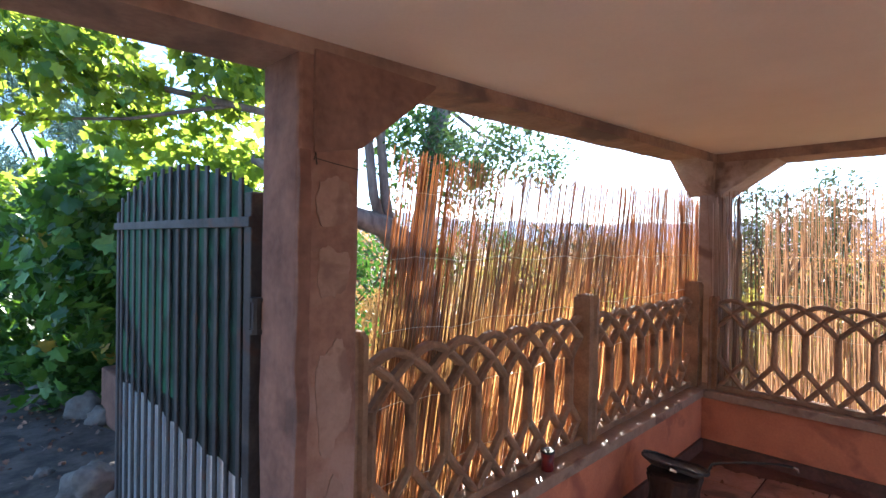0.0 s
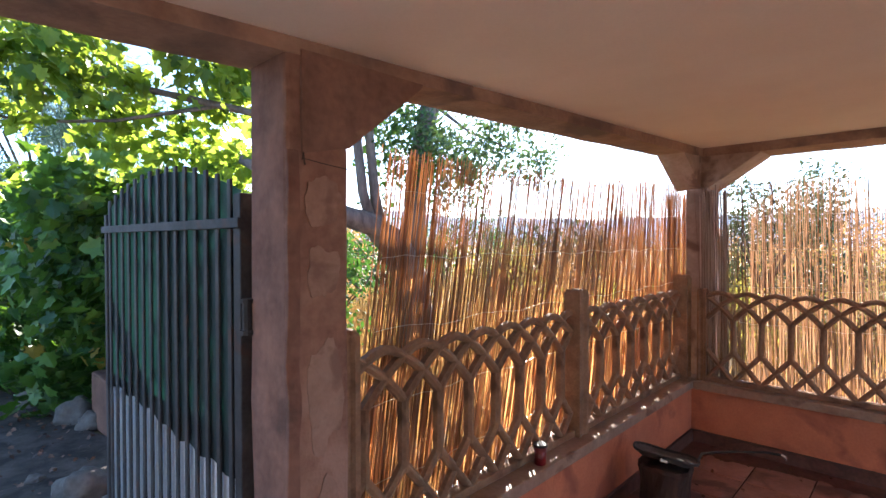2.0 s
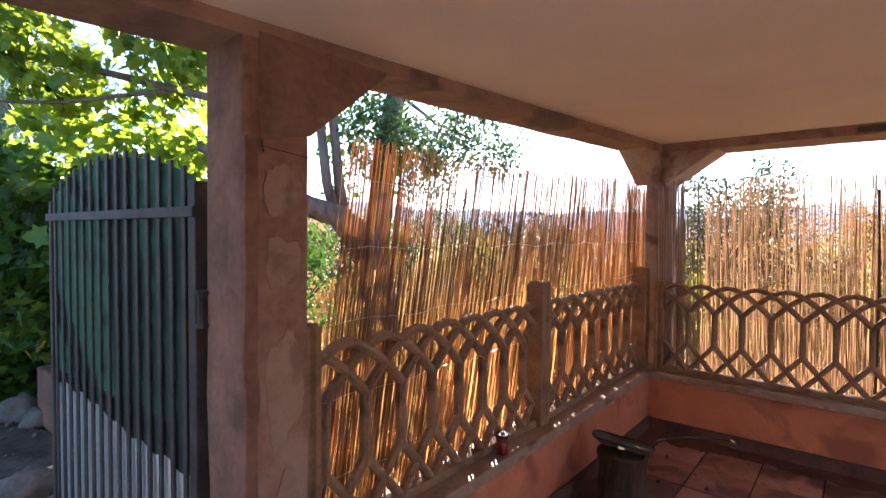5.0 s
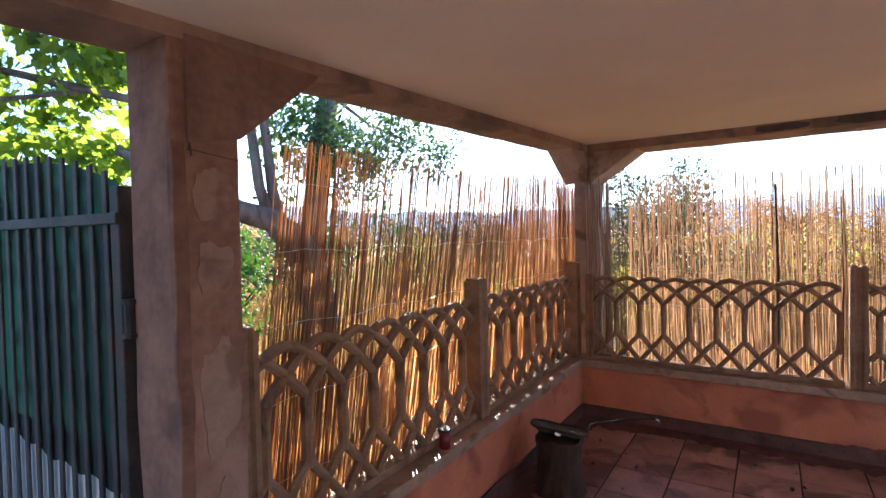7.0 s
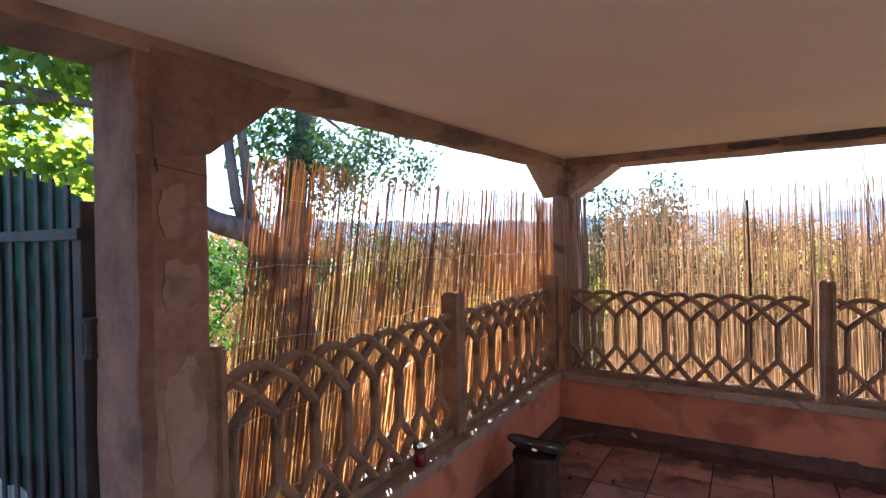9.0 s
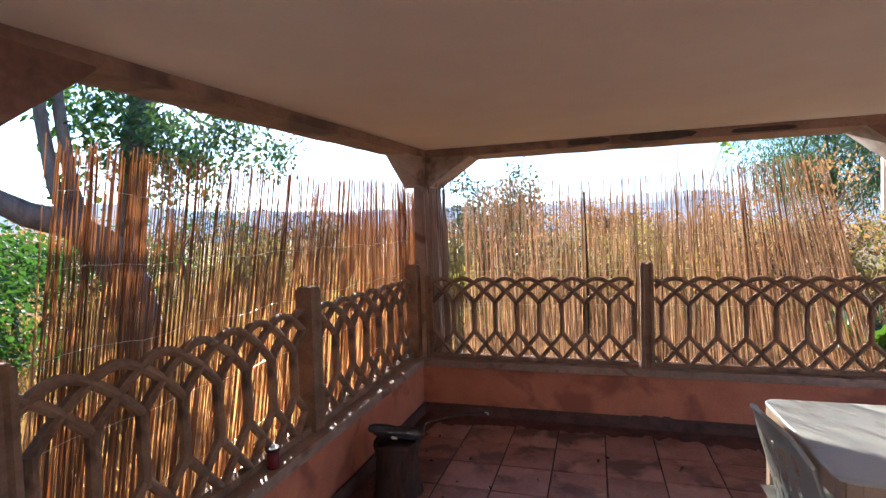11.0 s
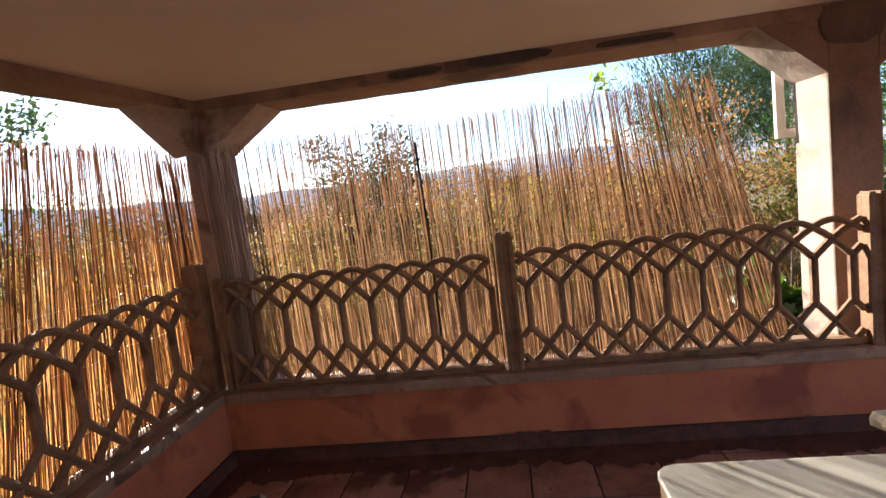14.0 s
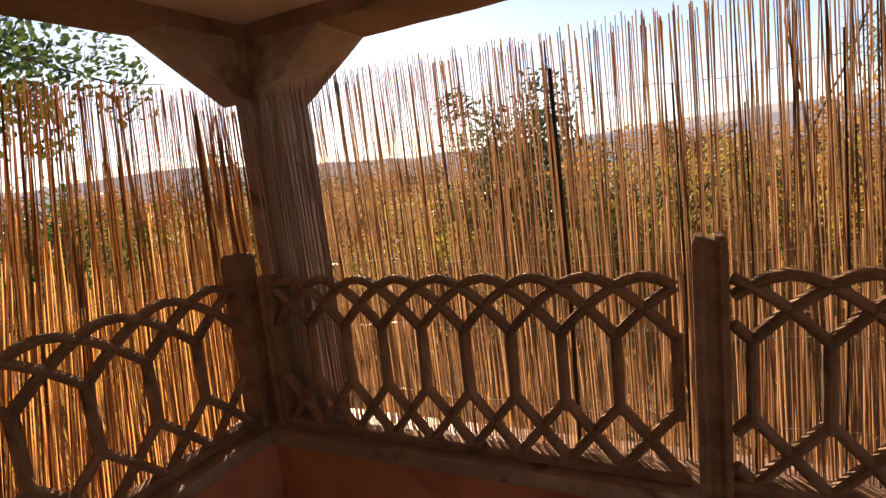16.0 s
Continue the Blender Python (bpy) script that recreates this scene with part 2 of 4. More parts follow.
DIRT = material("trodden_earth", (0.03, 0.022, 0.016), (0.105, 0.08, 0.062), 5.0, 0.95, 1.0, 26, stain=(0.026, 0.018, 0.012), stain_scale=3.0, stain_at=0.5)
TRACK = material("grey_track", (0.085, 0.082, 0.082), (0.15, 0.145, 0.142), 3.0, 0.95, 0.6, 40, stain=(0.055, 0.045, 0.04), stain_scale=2.2, stain_at=0.52)
STUB = material("brown_wall_render", (0.10, 0.045, 0.03), (0.20, 0.095, 0.06), 5.0, 0.9, 0.6, 40)
ROCK = material("rough_stone", (0.055, 0.047, 0.04), (0.15, 0.13, 0.11), 5.0, 0.9, 0.9, 30)
HILL = material("hazy_glowing_hill", (0.20, 0.23, 0.27), (0.29, 0.32, 0.36), 0.05, 0.95, 0.0, 0.3)
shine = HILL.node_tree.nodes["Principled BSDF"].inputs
shine["Emission Color"].default_value, shine["Emission Strength"].default_value = (0.80, 0.88, 1.0, 1), 0.17  # distance haze against the sun, put in as bluish colour and glow
LEAF_DEEP = material("deep_green_leaf", (0.025, 0.052, 0.022), (0.085, 0.135, 0.055), 2.0, 0.5, 0.1, 40, translucent=0.24, glow=(0.15, 0.26, 0.06), per_island=0.8)
SASH = material("sash_paint", (0.70, 0.68, 0.64), (0.80, 0.78, 0.74), 5.0, 0.45, 0.1, 60)
GLASS = bpy.data.materials.new("clear_glass")
GLASS.use_nodes = True
pane_shader = GLASS.node_tree.nodes["Principled BSDF"]
pane_shader.inputs["Transmission Weight"].default_value, pane_shader.inputs["Roughness"].default_value, pane_shader.inputs["IOR"].default_value = 1.0, 0.03, 1.45
pane_shader.inputs["Base Color"].default_value = (0.92, 0.94, 0.93, 1)


# ---- building helpers ----
def mesh_of(bm, mat, smooth=False):
    me = bpy.data.meshes.new("mesh")
    bm.normal_update()
    bm.to_mesh(me)
    bm.free()
    me.materials.append(mat)
    if smooth:
        me.polygons.foreach_set("use_smooth", [True] * len(me.polygons))
    return me


def part(name, bm, mat, parent, label="", smooth=False):
    """Links a bmesh (or a mesh) as one mesh object under a thing or a part."""
    ob = new(name, bm if isinstance(bm, bpy.types.Mesh) else mesh_of(bm, mat, smooth))
    ob.parent = parent
    return tagged(ob, label)


def thing(name, label, category, m=None, group="", kind=""):
    """An Empty at the base of a thing that has parts."""
    ob = new(name)
    ob.empty_display_size = 0.1
    if m is not None:
        ob.matrix_basis = m
    return tagged(ob, label, category, group, kind)


def solid(name, bm, mat, label, category, kind="", smooth=False, group=""):
    return tagged(new(name, mesh_of(bm, mat, smooth)), label, category, group, kind)


def add_box(bm, lo, hi, bevel=0.0, m=None):
    """A box from corner to corner, with its edges rounded off."""
    lo, hi = Vector(lo), Vector(hi)
    made = bmesh.ops.create_cube(bm, size=1.0, matrix=Matrix.Translation((lo + hi) / 2) @ Matrix.Diagonal((*(hi - lo), 1)))
    verts = made["verts"]
    if bevel:
        edges = list({e for v in verts for e in v.link_edges})
        out = bmesh.ops.bevel(bm, geom=edges, offset=bevel, segments=2, affect="EDGES", profile=0.5)
        verts = list({v for f in out["faces"] for v in f.verts} | {v for v in verts if v.is_valid})
    if m is not None:
        bmesh.ops.transform(bm, matrix=m, verts=verts)
    return bm


def box(lo, hi, bevel=0.0, m=None):
    return add_box(bmesh.new(), lo, hi, bevel, m)


def add_tube(bm, points, radii, sides=8, cap=True):
    """A round bar along a line of points, with a radius at each."""
    points = [Vector(p) for p in points]
    if not hasattr(radii, "__len__"):
        radii = [radii] * len(points)
    rings, side = [], None
    for i, p in enumerate(points):
        along = (points[min(i + 1, len(points) - 1)] - points[max(i - 1, 0)]).normalized()
        if side is None:
            side = along.orthogonal().normalized()
        side = (side - along * side.dot(along)).normalized()
        other = along.cross(side)
        rings.append([bm.verts.new(p + radii[i] * (math.cos(a) * side + math.sin(a) * other)) for a in (2 * math.pi * k / sides for k in range(sides))])
    for a, b in zip(rings, rings[1:]):
        for k in range(sides):
            bm.faces.new((a[k], a[(k + 1) % sides], b[(k + 1) % sides], b[k]))
    if cap:
        bm.faces.new(list(reversed(rings[0])))
        bm.faces.new(rings[-1])
    return bm


def tube(points, radii, sides=8, cap=True):
    return add_tube(bmesh.new(), points, radii, sides, cap)


def ribbon(points, wide, deep, bevel=0.011):
    """A bar of rounded section in the plane of x and z, that follows points (x, z); wide in that plane, deep along y."""
    bm = bmesh.new()
    n = len(points)
    section = [(-wide / 2, -deep / 2 + bevel), (-wide / 2 + bevel, -deep / 2), (wide / 2 - bevel, -deep / 2), (wide / 2, -deep / 2 + bevel),
               (wide / 2, deep / 2 - bevel), (wide / 2 - bevel, deep / 2), (-wide / 2 + bevel, deep / 2), (-wide / 2, deep / 2 - bevel)]
    rings = []
    for i, (x, z) in enumerate(points):
        dx = points[min(i + 1, n - 1)][0] - points[max(i - 1, 0)][0]
        dz = points[min(i + 1, n - 1)][1] - points[max(i - 1, 0)][1]
        size = math.hypot(dx, dz)
        nx, nz = -dz / size, dx / size
        rings.append([bm.verts.new((x + nx * u, v, z + nz * u)) for u, v in section])
    for a, b in zip(rings, rings[1:]):
        for k in range(8):
            bm.faces.new((a[k], b[k], b[(k + 1) % 8], a[(k + 1) % 8]))
    bm.faces.new(rings[0])
    bm.faces.new(list(reversed(rings[-1])))
    bmesh.ops.recalc_face_normals(bm, faces=bm.faces)
    return bm


def prism(outline, deep, flat="y"):
    """An outline of (a, z) pushed out by deep along y (or along x)."""
    bm = bmesh.new()
    rows = []
    for d in (0.0, deep):
        rows.append([bm.verts.new((a, d, z) if flat == "y" else (d, a, z)) for a, z in outline])
    n = len(outline)
    bm.faces.new(rows[0])
    bm.faces.new(list(reversed(rows[1])))
    for k in range(n):
        bm.faces.new((rows[0][k], rows[1][k], rows[1][(k + 1) % n], rows[0][(k + 1) % n]))
    bmesh.ops.recalc_face_normals(bm, faces=bm.faces)
    return bm


def roughen(bm, amount, scale, cuts=0):
    """Uneven hand-worked faces: points pushed about by noise."""
    if cuts:
        bmesh.ops.subdivide_edges(bm, edges=list(bm.edges), cuts=cuts, use_grid_fill=True)
    for v in bm.verts:
        v.co += noise.noise_vector(v.co * scale) * amount
    return bm


# ---- the porch ----
Z_LEDGE = 0.455
Y_IN, Y_OUT = 1.30, 1.50
X_IN, X_OUT = 5.15, 5.478
LEFT_BEAM = lambda x: 1.912 + 0.0395 * x
CEILING = lambda x: 1.945 + 0.0450 * x

# floor: a dark bed with clay tiles on it
TILE_SIZE, TILE_X, TILE_Y = 0.3225, 3.865, 0.535
floor = solid("floor", box((-0.6, -4.6, -0.12), (5.5, 1.55, -0.006)), GROUT, "reddish-brown clay floor tiles with dark joints", "floor", "structure")

# ceiling: one gently sloping plastered slab, and the roof over it
bm = prism([(-0.8, CEILING(-0.8)), (5.16, CEILING(5.16)), (5.16, CEILING(5.16) + 0.03), (-0.8, CEILING(-0.8) + 0.03)], 6.2)
bmesh.ops.translate(bm, verts=bm.verts, vec=(0, -4.75, 0))
ceiling = solid("ceiling", bm, PLASTER, "smooth beige plastered porch ceiling", "ceiling", "structure")
bm = prism([(-0.9, CEILING(-0.9) + 0.035), (5.62, CEILING(5.62) + 0.035), (5.62, CEILING(5.62) + 0.2), (-0.9, CEILING(-0.9) + 0.2)], 6.6)
bmesh.ops.translate(bm, verts=bm.verts, vec=(0, -4.95, 0))
solid("roof_slab", bm, ROOF, "thick grey concrete roof slab over the porch", "roof", "structure")

# unseen pale walls behind the walker bounce light; unseen south end left open
solid("wall_west", box((-0.8, -4.8, -0.12), (-0.6, 1.5, 2.2)), HOUSE, "plain beige rendered house wall", "wall", "structure")
par = solid("wall_south", box((-0.6, -4.8, -0.12), (X_OUT - 0.004, -4.6, 0.42)), TERRACOTTA, "low terracotta-painted parapet wall", "wall", "structure")
part("ledge", box((-0.6, -4.81, 0.421), (4.96, -4.59, Z_LEDGE), 0.006), LEDGE, par)
solid("beam_south", box((-0.6, -4.8, 2.02), (X_OUT - 0.004, -4.605, 2.2)), BEAM, "brown concrete beam over the open end", "beam", "structure")
solid("wall_north_west", box((-0.6, Y_IN, -0.12), (0.05, Y_OUT, 2.2)), HOUSE, "plain beige rendered wall beside the gateway", "wall", "structure")

# parapets with their ledges and skirting
par = solid("wall_north", box((1.885, Y_IN + 0.015, -0.12), (X_OUT, Y_OUT, 0.397)), TERRACOTTA, "low terracotta-painted parapet wall", "wall", "structure")
part("ledge", roughen(box((1.89, Y_IN - 0.012, 0.398), (X_OUT - 0.002, Y_OUT + 0.01, Z_LEDGE), 0.006), 0.002, 9), LEDGE, par, "worn brown cement ledge")
part("skirting", box((1.89, Y_IN - 0.004, -0.005), (4.98, Y_IN + 0.013, 0.088), 0.002), SKIRT, par, "dark stone skirting")
par = solid("wall_east", box((4.985, -4.6, -0.12), (5.195, Y_IN + 0.012, 0.397)), TERRACOTTA, "low terracotta-painted parapet wall", "wall", "structure")
part("ledge", roughen(box((4.928, -4.6, 0.398), (5.205, Y_IN - 0.015, Z_LEDGE), 0.006), 0.002, 9), LEDGE, par, "worn brown cement ledge")
part("skirting", box((4.967, -4.6, -0.005), (4.983, Y_IN - 0.006, 0.088), 0.002), SKIRT, par, "dark stone skirting")


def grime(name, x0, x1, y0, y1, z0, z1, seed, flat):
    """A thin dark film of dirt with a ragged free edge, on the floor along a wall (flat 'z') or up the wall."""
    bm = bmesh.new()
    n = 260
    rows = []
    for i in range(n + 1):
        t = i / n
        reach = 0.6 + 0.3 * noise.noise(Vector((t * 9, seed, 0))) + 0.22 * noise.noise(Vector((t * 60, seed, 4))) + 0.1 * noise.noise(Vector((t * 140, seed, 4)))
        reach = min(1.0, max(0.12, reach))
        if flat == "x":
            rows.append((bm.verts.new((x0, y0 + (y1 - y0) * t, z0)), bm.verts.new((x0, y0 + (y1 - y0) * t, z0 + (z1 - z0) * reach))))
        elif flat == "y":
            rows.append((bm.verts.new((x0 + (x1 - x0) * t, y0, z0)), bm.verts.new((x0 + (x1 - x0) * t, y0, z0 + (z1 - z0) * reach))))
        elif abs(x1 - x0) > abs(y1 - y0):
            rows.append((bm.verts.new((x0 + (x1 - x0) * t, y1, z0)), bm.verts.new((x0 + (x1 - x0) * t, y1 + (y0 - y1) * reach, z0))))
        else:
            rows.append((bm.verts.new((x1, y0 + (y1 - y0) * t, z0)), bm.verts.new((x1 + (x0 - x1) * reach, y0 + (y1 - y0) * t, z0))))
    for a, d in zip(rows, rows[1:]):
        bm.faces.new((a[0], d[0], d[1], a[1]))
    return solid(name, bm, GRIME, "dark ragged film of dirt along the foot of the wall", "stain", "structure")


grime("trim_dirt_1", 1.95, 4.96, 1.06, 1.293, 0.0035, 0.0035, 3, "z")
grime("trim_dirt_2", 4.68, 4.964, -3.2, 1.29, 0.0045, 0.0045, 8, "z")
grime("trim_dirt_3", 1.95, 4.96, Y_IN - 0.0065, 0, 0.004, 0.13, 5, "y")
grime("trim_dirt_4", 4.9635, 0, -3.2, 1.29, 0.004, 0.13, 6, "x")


def column(name, lo, hi, mat, label):
    bm = box(lo, hi, 0.012)
    bmesh.ops.subdivide_edges(bm, edges=[e for e in bm.edges if abs(e.verts[0].co.z - e.verts[1].co.z) > 0.5], cuts=14)
    roughen(bm, 0.006, 5.0)
    return solid(name, bm, mat, label, "column", "structure")


gate_pillar = column("pillar_gate", (1.695, Y_IN - 0.01, -0.12), (1.89, Y_OUT + 0.002, LEFT_BEAM(1.7) + 0.02), PILLAR, "peeling pinkish-brown rendered gate pillar")
column("column_corner", (X_IN, 1.262, Z_LEDGE - 0.03), (X_OUT - 0.003, 1.415, 2.13), CORNER, "grey-brown rendered corner column")
east_column = column("column_east", (X_IN, -2.395, -0.12), (X_OUT - 0.003, -2.145, 2.125), PALE, "cream rendered column with worn edges")

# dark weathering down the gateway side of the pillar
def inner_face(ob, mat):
    """The faces towards the house carry the darker brown material given."""
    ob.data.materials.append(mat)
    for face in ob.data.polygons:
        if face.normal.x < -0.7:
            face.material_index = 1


bm = box((1.690, Y_IN - 0.020, -0.1), (1.729, Y_IN - 0.004, LEFT_BEAM(1.7) - 0.26), 0.004)
bmesh.ops.subdivide_edges(bm, edges=[e for e in bm.edges if abs(e.verts[0].co.z - e.verts[1].co.z) > 0.5], cuts=40)
part("edge_band", roughen(bm, 0.007, 9.0), WEATHERED, gate_pillar, "rusty brown band of render down the pillar's edge")
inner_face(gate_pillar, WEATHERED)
inner_face(east_column, BROWN_SHADED)

# beams, and the slanting haunches below them
bm = prism([(0.0, LEFT_BEAM(0.0)), (X_OUT, LEFT_BEAM(X_OUT)), (X_OUT, CEILING(X_OUT) + 0.03), (0.0, CEILING(0.0) + 0.03)], Y_OUT - Y_IN + 0.01)
bmesh.ops.translate(bm, verts=bm.verts, vec=(0, Y_IN - 0.008, 0))
bmesh.ops.subdivide_edges(bm, edges=[e for e in bm.edges if abs(e.verts[0].co.x - e.verts[1].co.x) > 2], cuts=40)
solid("beam_north", roughen(bm, 0.005, 4), BEAM, "stained brown concrete beam over the gateway side", "beam", "structure")
bm = box((X_IN - 0.004, -4.6, 2.112), (X_OUT, Y_IN - 0.012, 2.225))
bmesh.ops.subdivide_edges(bm, edges=[e for e in bm.edges if abs(e.verts[0].co.y - e.verts[1].co.y) > 2], cuts=44)
solid("beam_east", roughen(bm, 0.005, 4), BEAM, "stained brown concrete beam over the balustrade", "beam", "structure")


def haunch(name, outline, deep, flat, at, mat):
    bm = prism(outline, deep, flat)
    bmesh.ops.translate(bm, verts=bm.verts, vec=at)
    bmesh.ops.subdivide_edges(bm, edges=list(bm.edges), cuts=3, use_grid_fill=True)
    return solid(name, roughen(bm, 0.004, 6), mat, "slanting concrete haunch between column and beam", "haunch", "structure")


zl = LEFT_BEAM(2.0)
haunch("haunch_gate", [(1.738, 1.715), (1.738, zl + 0.004), (2.19, zl + 0.004), (2.19, zl - 0.005), (1.892, 1.745)], Y_OUT - Y_IN + 0.012, "y", (0, Y_IN - 0.019, 0), HAUNCH_BROWN)
zl = LEFT_BEAM(4.9)
haunch("haunch_corner_north", [(5.16, 1.865), (5.16, zl + 0.02), (4.76, zl + 0.01), (4.76, zl - 0.006)], Y_OUT - Y_IN - 0.01, "y", (0, Y_IN, 0), CORNER)
haunch("haunch_corner_east", [(1.27, 1.865), (1.27, 2.12), (0.91, 2.12), (0.91, 2.108)], X_OUT - X_IN - 0.008, "x", (X_IN + 0.002, 0, 0), CORNER)
inner_face(haunch("haunch_east", [(-2.15, 1.835), (-2.15, 2.12), (-1.82, 2.12), (-1.82, 2.108)], X_OUT - X_IN - 0.008, "x", (X_IN + 0.002, 0, 0), PALE), BROWN_SHADED)
inner_face(haunch("haunch_east_far", [(-2.39, 1.835), (-2.39, 2.12), (-2.72, 2.12), (-2.72, 2.108)], X_OUT - X_IN - 0.008, "x", (X_IN + 0.002, 0, 0), PALE), BROWN_SHADED)


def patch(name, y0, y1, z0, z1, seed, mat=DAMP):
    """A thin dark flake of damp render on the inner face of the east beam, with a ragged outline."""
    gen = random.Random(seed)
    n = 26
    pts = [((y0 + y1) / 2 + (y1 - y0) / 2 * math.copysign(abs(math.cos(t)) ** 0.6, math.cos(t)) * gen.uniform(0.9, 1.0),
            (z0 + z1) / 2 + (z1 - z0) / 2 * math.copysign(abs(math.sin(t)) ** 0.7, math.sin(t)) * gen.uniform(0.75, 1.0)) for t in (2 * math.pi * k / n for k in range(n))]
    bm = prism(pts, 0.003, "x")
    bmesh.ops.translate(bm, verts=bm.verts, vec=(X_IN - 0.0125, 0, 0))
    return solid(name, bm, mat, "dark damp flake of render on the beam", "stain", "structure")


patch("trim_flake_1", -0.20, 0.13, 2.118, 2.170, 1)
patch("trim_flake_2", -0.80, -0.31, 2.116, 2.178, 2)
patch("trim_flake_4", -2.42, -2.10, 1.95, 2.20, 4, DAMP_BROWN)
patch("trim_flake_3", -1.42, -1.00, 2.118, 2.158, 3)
bm = tube([(1.737, 1.2815, 1.700), (1.80, 1.2805, 1.692), (1.885, 1.2815, 1.684), (1.893, 1.30, 1.684)], 0.0013, 5)
solid("pillar_wire", bm, REED_DARK, "thin rusty wire tied round the gate pillar", "wire")
bm = tube([(1.735, 1.279, 1.695), (1.737, 1.276, 1.715), (1.742, 1.277, 1.682)], 0.0025, 5)
solid("wire_knot", bm, REED_DARK, "twisted knot of rusty wire on the gate pillar", "wire")


def flake(x0, x1, z0, z1, seed):
    """A thin plate of lighter old render left on the face of the gate pillar, with a broken outline."""
    gen = random.Random(seed)
    n = 44
    pts = []
    for k in range(n):
        t = 2 * math.pi * k / n
        c, s = math.cos(t), math.sin(t)
        r = (0.80 + 0.30 * noise.noise(Vector((c * 1.2 + seed * 9, s * 1.2, 0))) + 0.12 * noise.noise(Vector((c * 4 + seed, s * 4, 3))) + gen.uniform(-0.02, 0.02)) / max(abs(c), abs(s)) ** 0.4
        pts.append(((x0 + x1) / 2 + (x1 - x0) / 2 * c * r, (z0 + z1) / 2 + (z1 - z0) / 2 * s * r))
    bm = prism(pts, 0.004)
    bmesh.ops.translate(bm, verts=bm.verts, vec=(0, Y_IN - 0.0152, 0))
    return solid("trim_render_%d" % seed, bm, FLAKE, "pale remnant of render on the gate pillar", "render patch", "structure")


flake(1.735, 1.872, 1.50, 1.675, 11)
flake(1.74, 1.865, 1.30, 1.475, 12)
flake(1.745, 1.878, 0.86, 1.235, 13)
flake(1.735, 1.872, 0.45, 0.83, 14)
flake(1.76, 1.875, 0.05, 0.42, 15)


# ---- balustrades ----
ARCH = [(0.0, 0.915), (0.25, 0.962), (0.5, 1.006), (0.75, 1.042), (1.0, 1.072), (1.25, 1.095), (1.5, 1.104), (1.75, 1.095), (2.0, 1.072), (2.25, 1.042), (2.5, 1.006), (2.75, 0.962), (3.0, 0.915)]


def balustrade(length, first, step, count, m, label):
    """A cast panel: upright bars, arches that span three steps and cross each other twice, and crossed braces below. It runs along +x from 0."""
    top = thing("balustrade", label, "balustrade", m, "cast balustrades")
    z0 = Z_LEDGE
    part("bottom_rail", box((0, -0.026, z0), (length, 0.026, z0 + 0.036), 0.006), CONCRETE, top)
    wide, deep = 0.034, 0.046
    upright = mesh_of(ribbon([(0, 0.66), (0, 0.70), (0, 0.80), (0, 0.90), (0, 0.925)], wide, deep), CONCRETE)
    made = {}

    def run(points, x, name, thin, lift):
        """A bar that starts at x, cut off where the panel ends."""
        cut = [(u * step, z) for u, z in points if -0.012 < x + u * step < length + 0.012]
        if len(cut) > 1:
            key = (name, len(cut), cut[0], cut[-1])
            if key not in made:
                made[key] = mesh_of(ribbon(cut, wide * 0.92, deep - thin), CONCRETE)
            part(name, made[key], CONCRETE, top).location = (x, lift, 0)

    for k in range(-3, count + 3):
        x = first + k * step
        if 0.01 < x < length - 0.01:
            part("bar", upright, CONCRETE, top).location = (x, 0, 0)
        run(ARCH, x, "arch", 0.0, 0.0015 * (k % 2))
        run([(0, 0.685), (0.25, 0.6325), (0.5, 0.58), (0.75, 0.5275), (1, 0.475)], x, "brace", 0.003, 0)
        run([(0, 0.685), (-0.25, 0.6325), (-0.5, 0.58), (-0.75, 0.5275), (-1, 0.475)], x, "brace", 0.005, 0)
    return top


def post(x, y, height, turn, label, size=0.088):
    """A cast post with a slot down its face and a broken top."""
    top = thing("balustrade_post", label, "post", pose(x, y, Z_LEDGE, 0, 0, turn), "cast balustrade posts")
    h = size / 2
    outline = [(-h, -h), (-0.28 * size, -h), (-0.16 * size, -h + 0.012), (0.16 * size, -h + 0.012), (0.28 * size, -h), (h, -h), (h, h), (-h, h)]
    bm = bmesh.new()
    rows = []
    for z in (0.0, 0.2, 0.45, height - 0.01, height):
        shrink = 0.93 if z == height else 1.0
        rows.append([bm.verts.new((a * shrink, b * shrink, z)) for a, b in outline])
    n = len(outline)
    for a, b in zip(rows, rows[1:]):
        for k in range(n):
            bm.faces.new((a[k], a[(k + 1) % n], b[(k + 1) % n], b[k]))
    bm.faces.new(rows[-1])
    bm.faces.new(list(reversed(rows[0])))
    part("shaft", bm, CONCRETE, top)
    for s in (-1, 1):
        part("prong", roughen(box((s * 0.27 * size - 0.014, -h + 0.004, height - 0.006), (s * 0.27 * size + 0.014, h - 0.006, height + 0.012), 0.005), 0.003, 30), CONCRETE, top)
    return top


X_PANEL, Y_PANEL = 5.010, 1.403
GREY = "weathered brown cast-concrete balustrade of crossing arches"
balustrade(1.395, 0.222, 0.178, 7, pose(1.985, Y_PANEL, 0), GREY)
balustrade(1.48, 0.23, 0.2075, 6, pose(3.478, Y_PANEL, 0), GREY)
balustrade(1.57, 0.1715, 0.1715, 9, pose(X_PANEL, 1.215, 0, 0, 0, -90), GREY)
balustrade(1.73, 0.055, 0.18, 10, pose(X_PANEL, -0.465, 0, 0, 0, -90), GREY)
balustrade(1.73, 0.10, 0.18, 10, pose(X_PANEL, -2.285, 0, 0, 0, -90), GREY + " in shade")
SLOT = "weathered brown cast-concrete post on the ledge"
post(1.94, 1.40, 0.73, 0, SLOT)
post(3.43, 1.40, 0.755, 0, SLOT, 0.095)
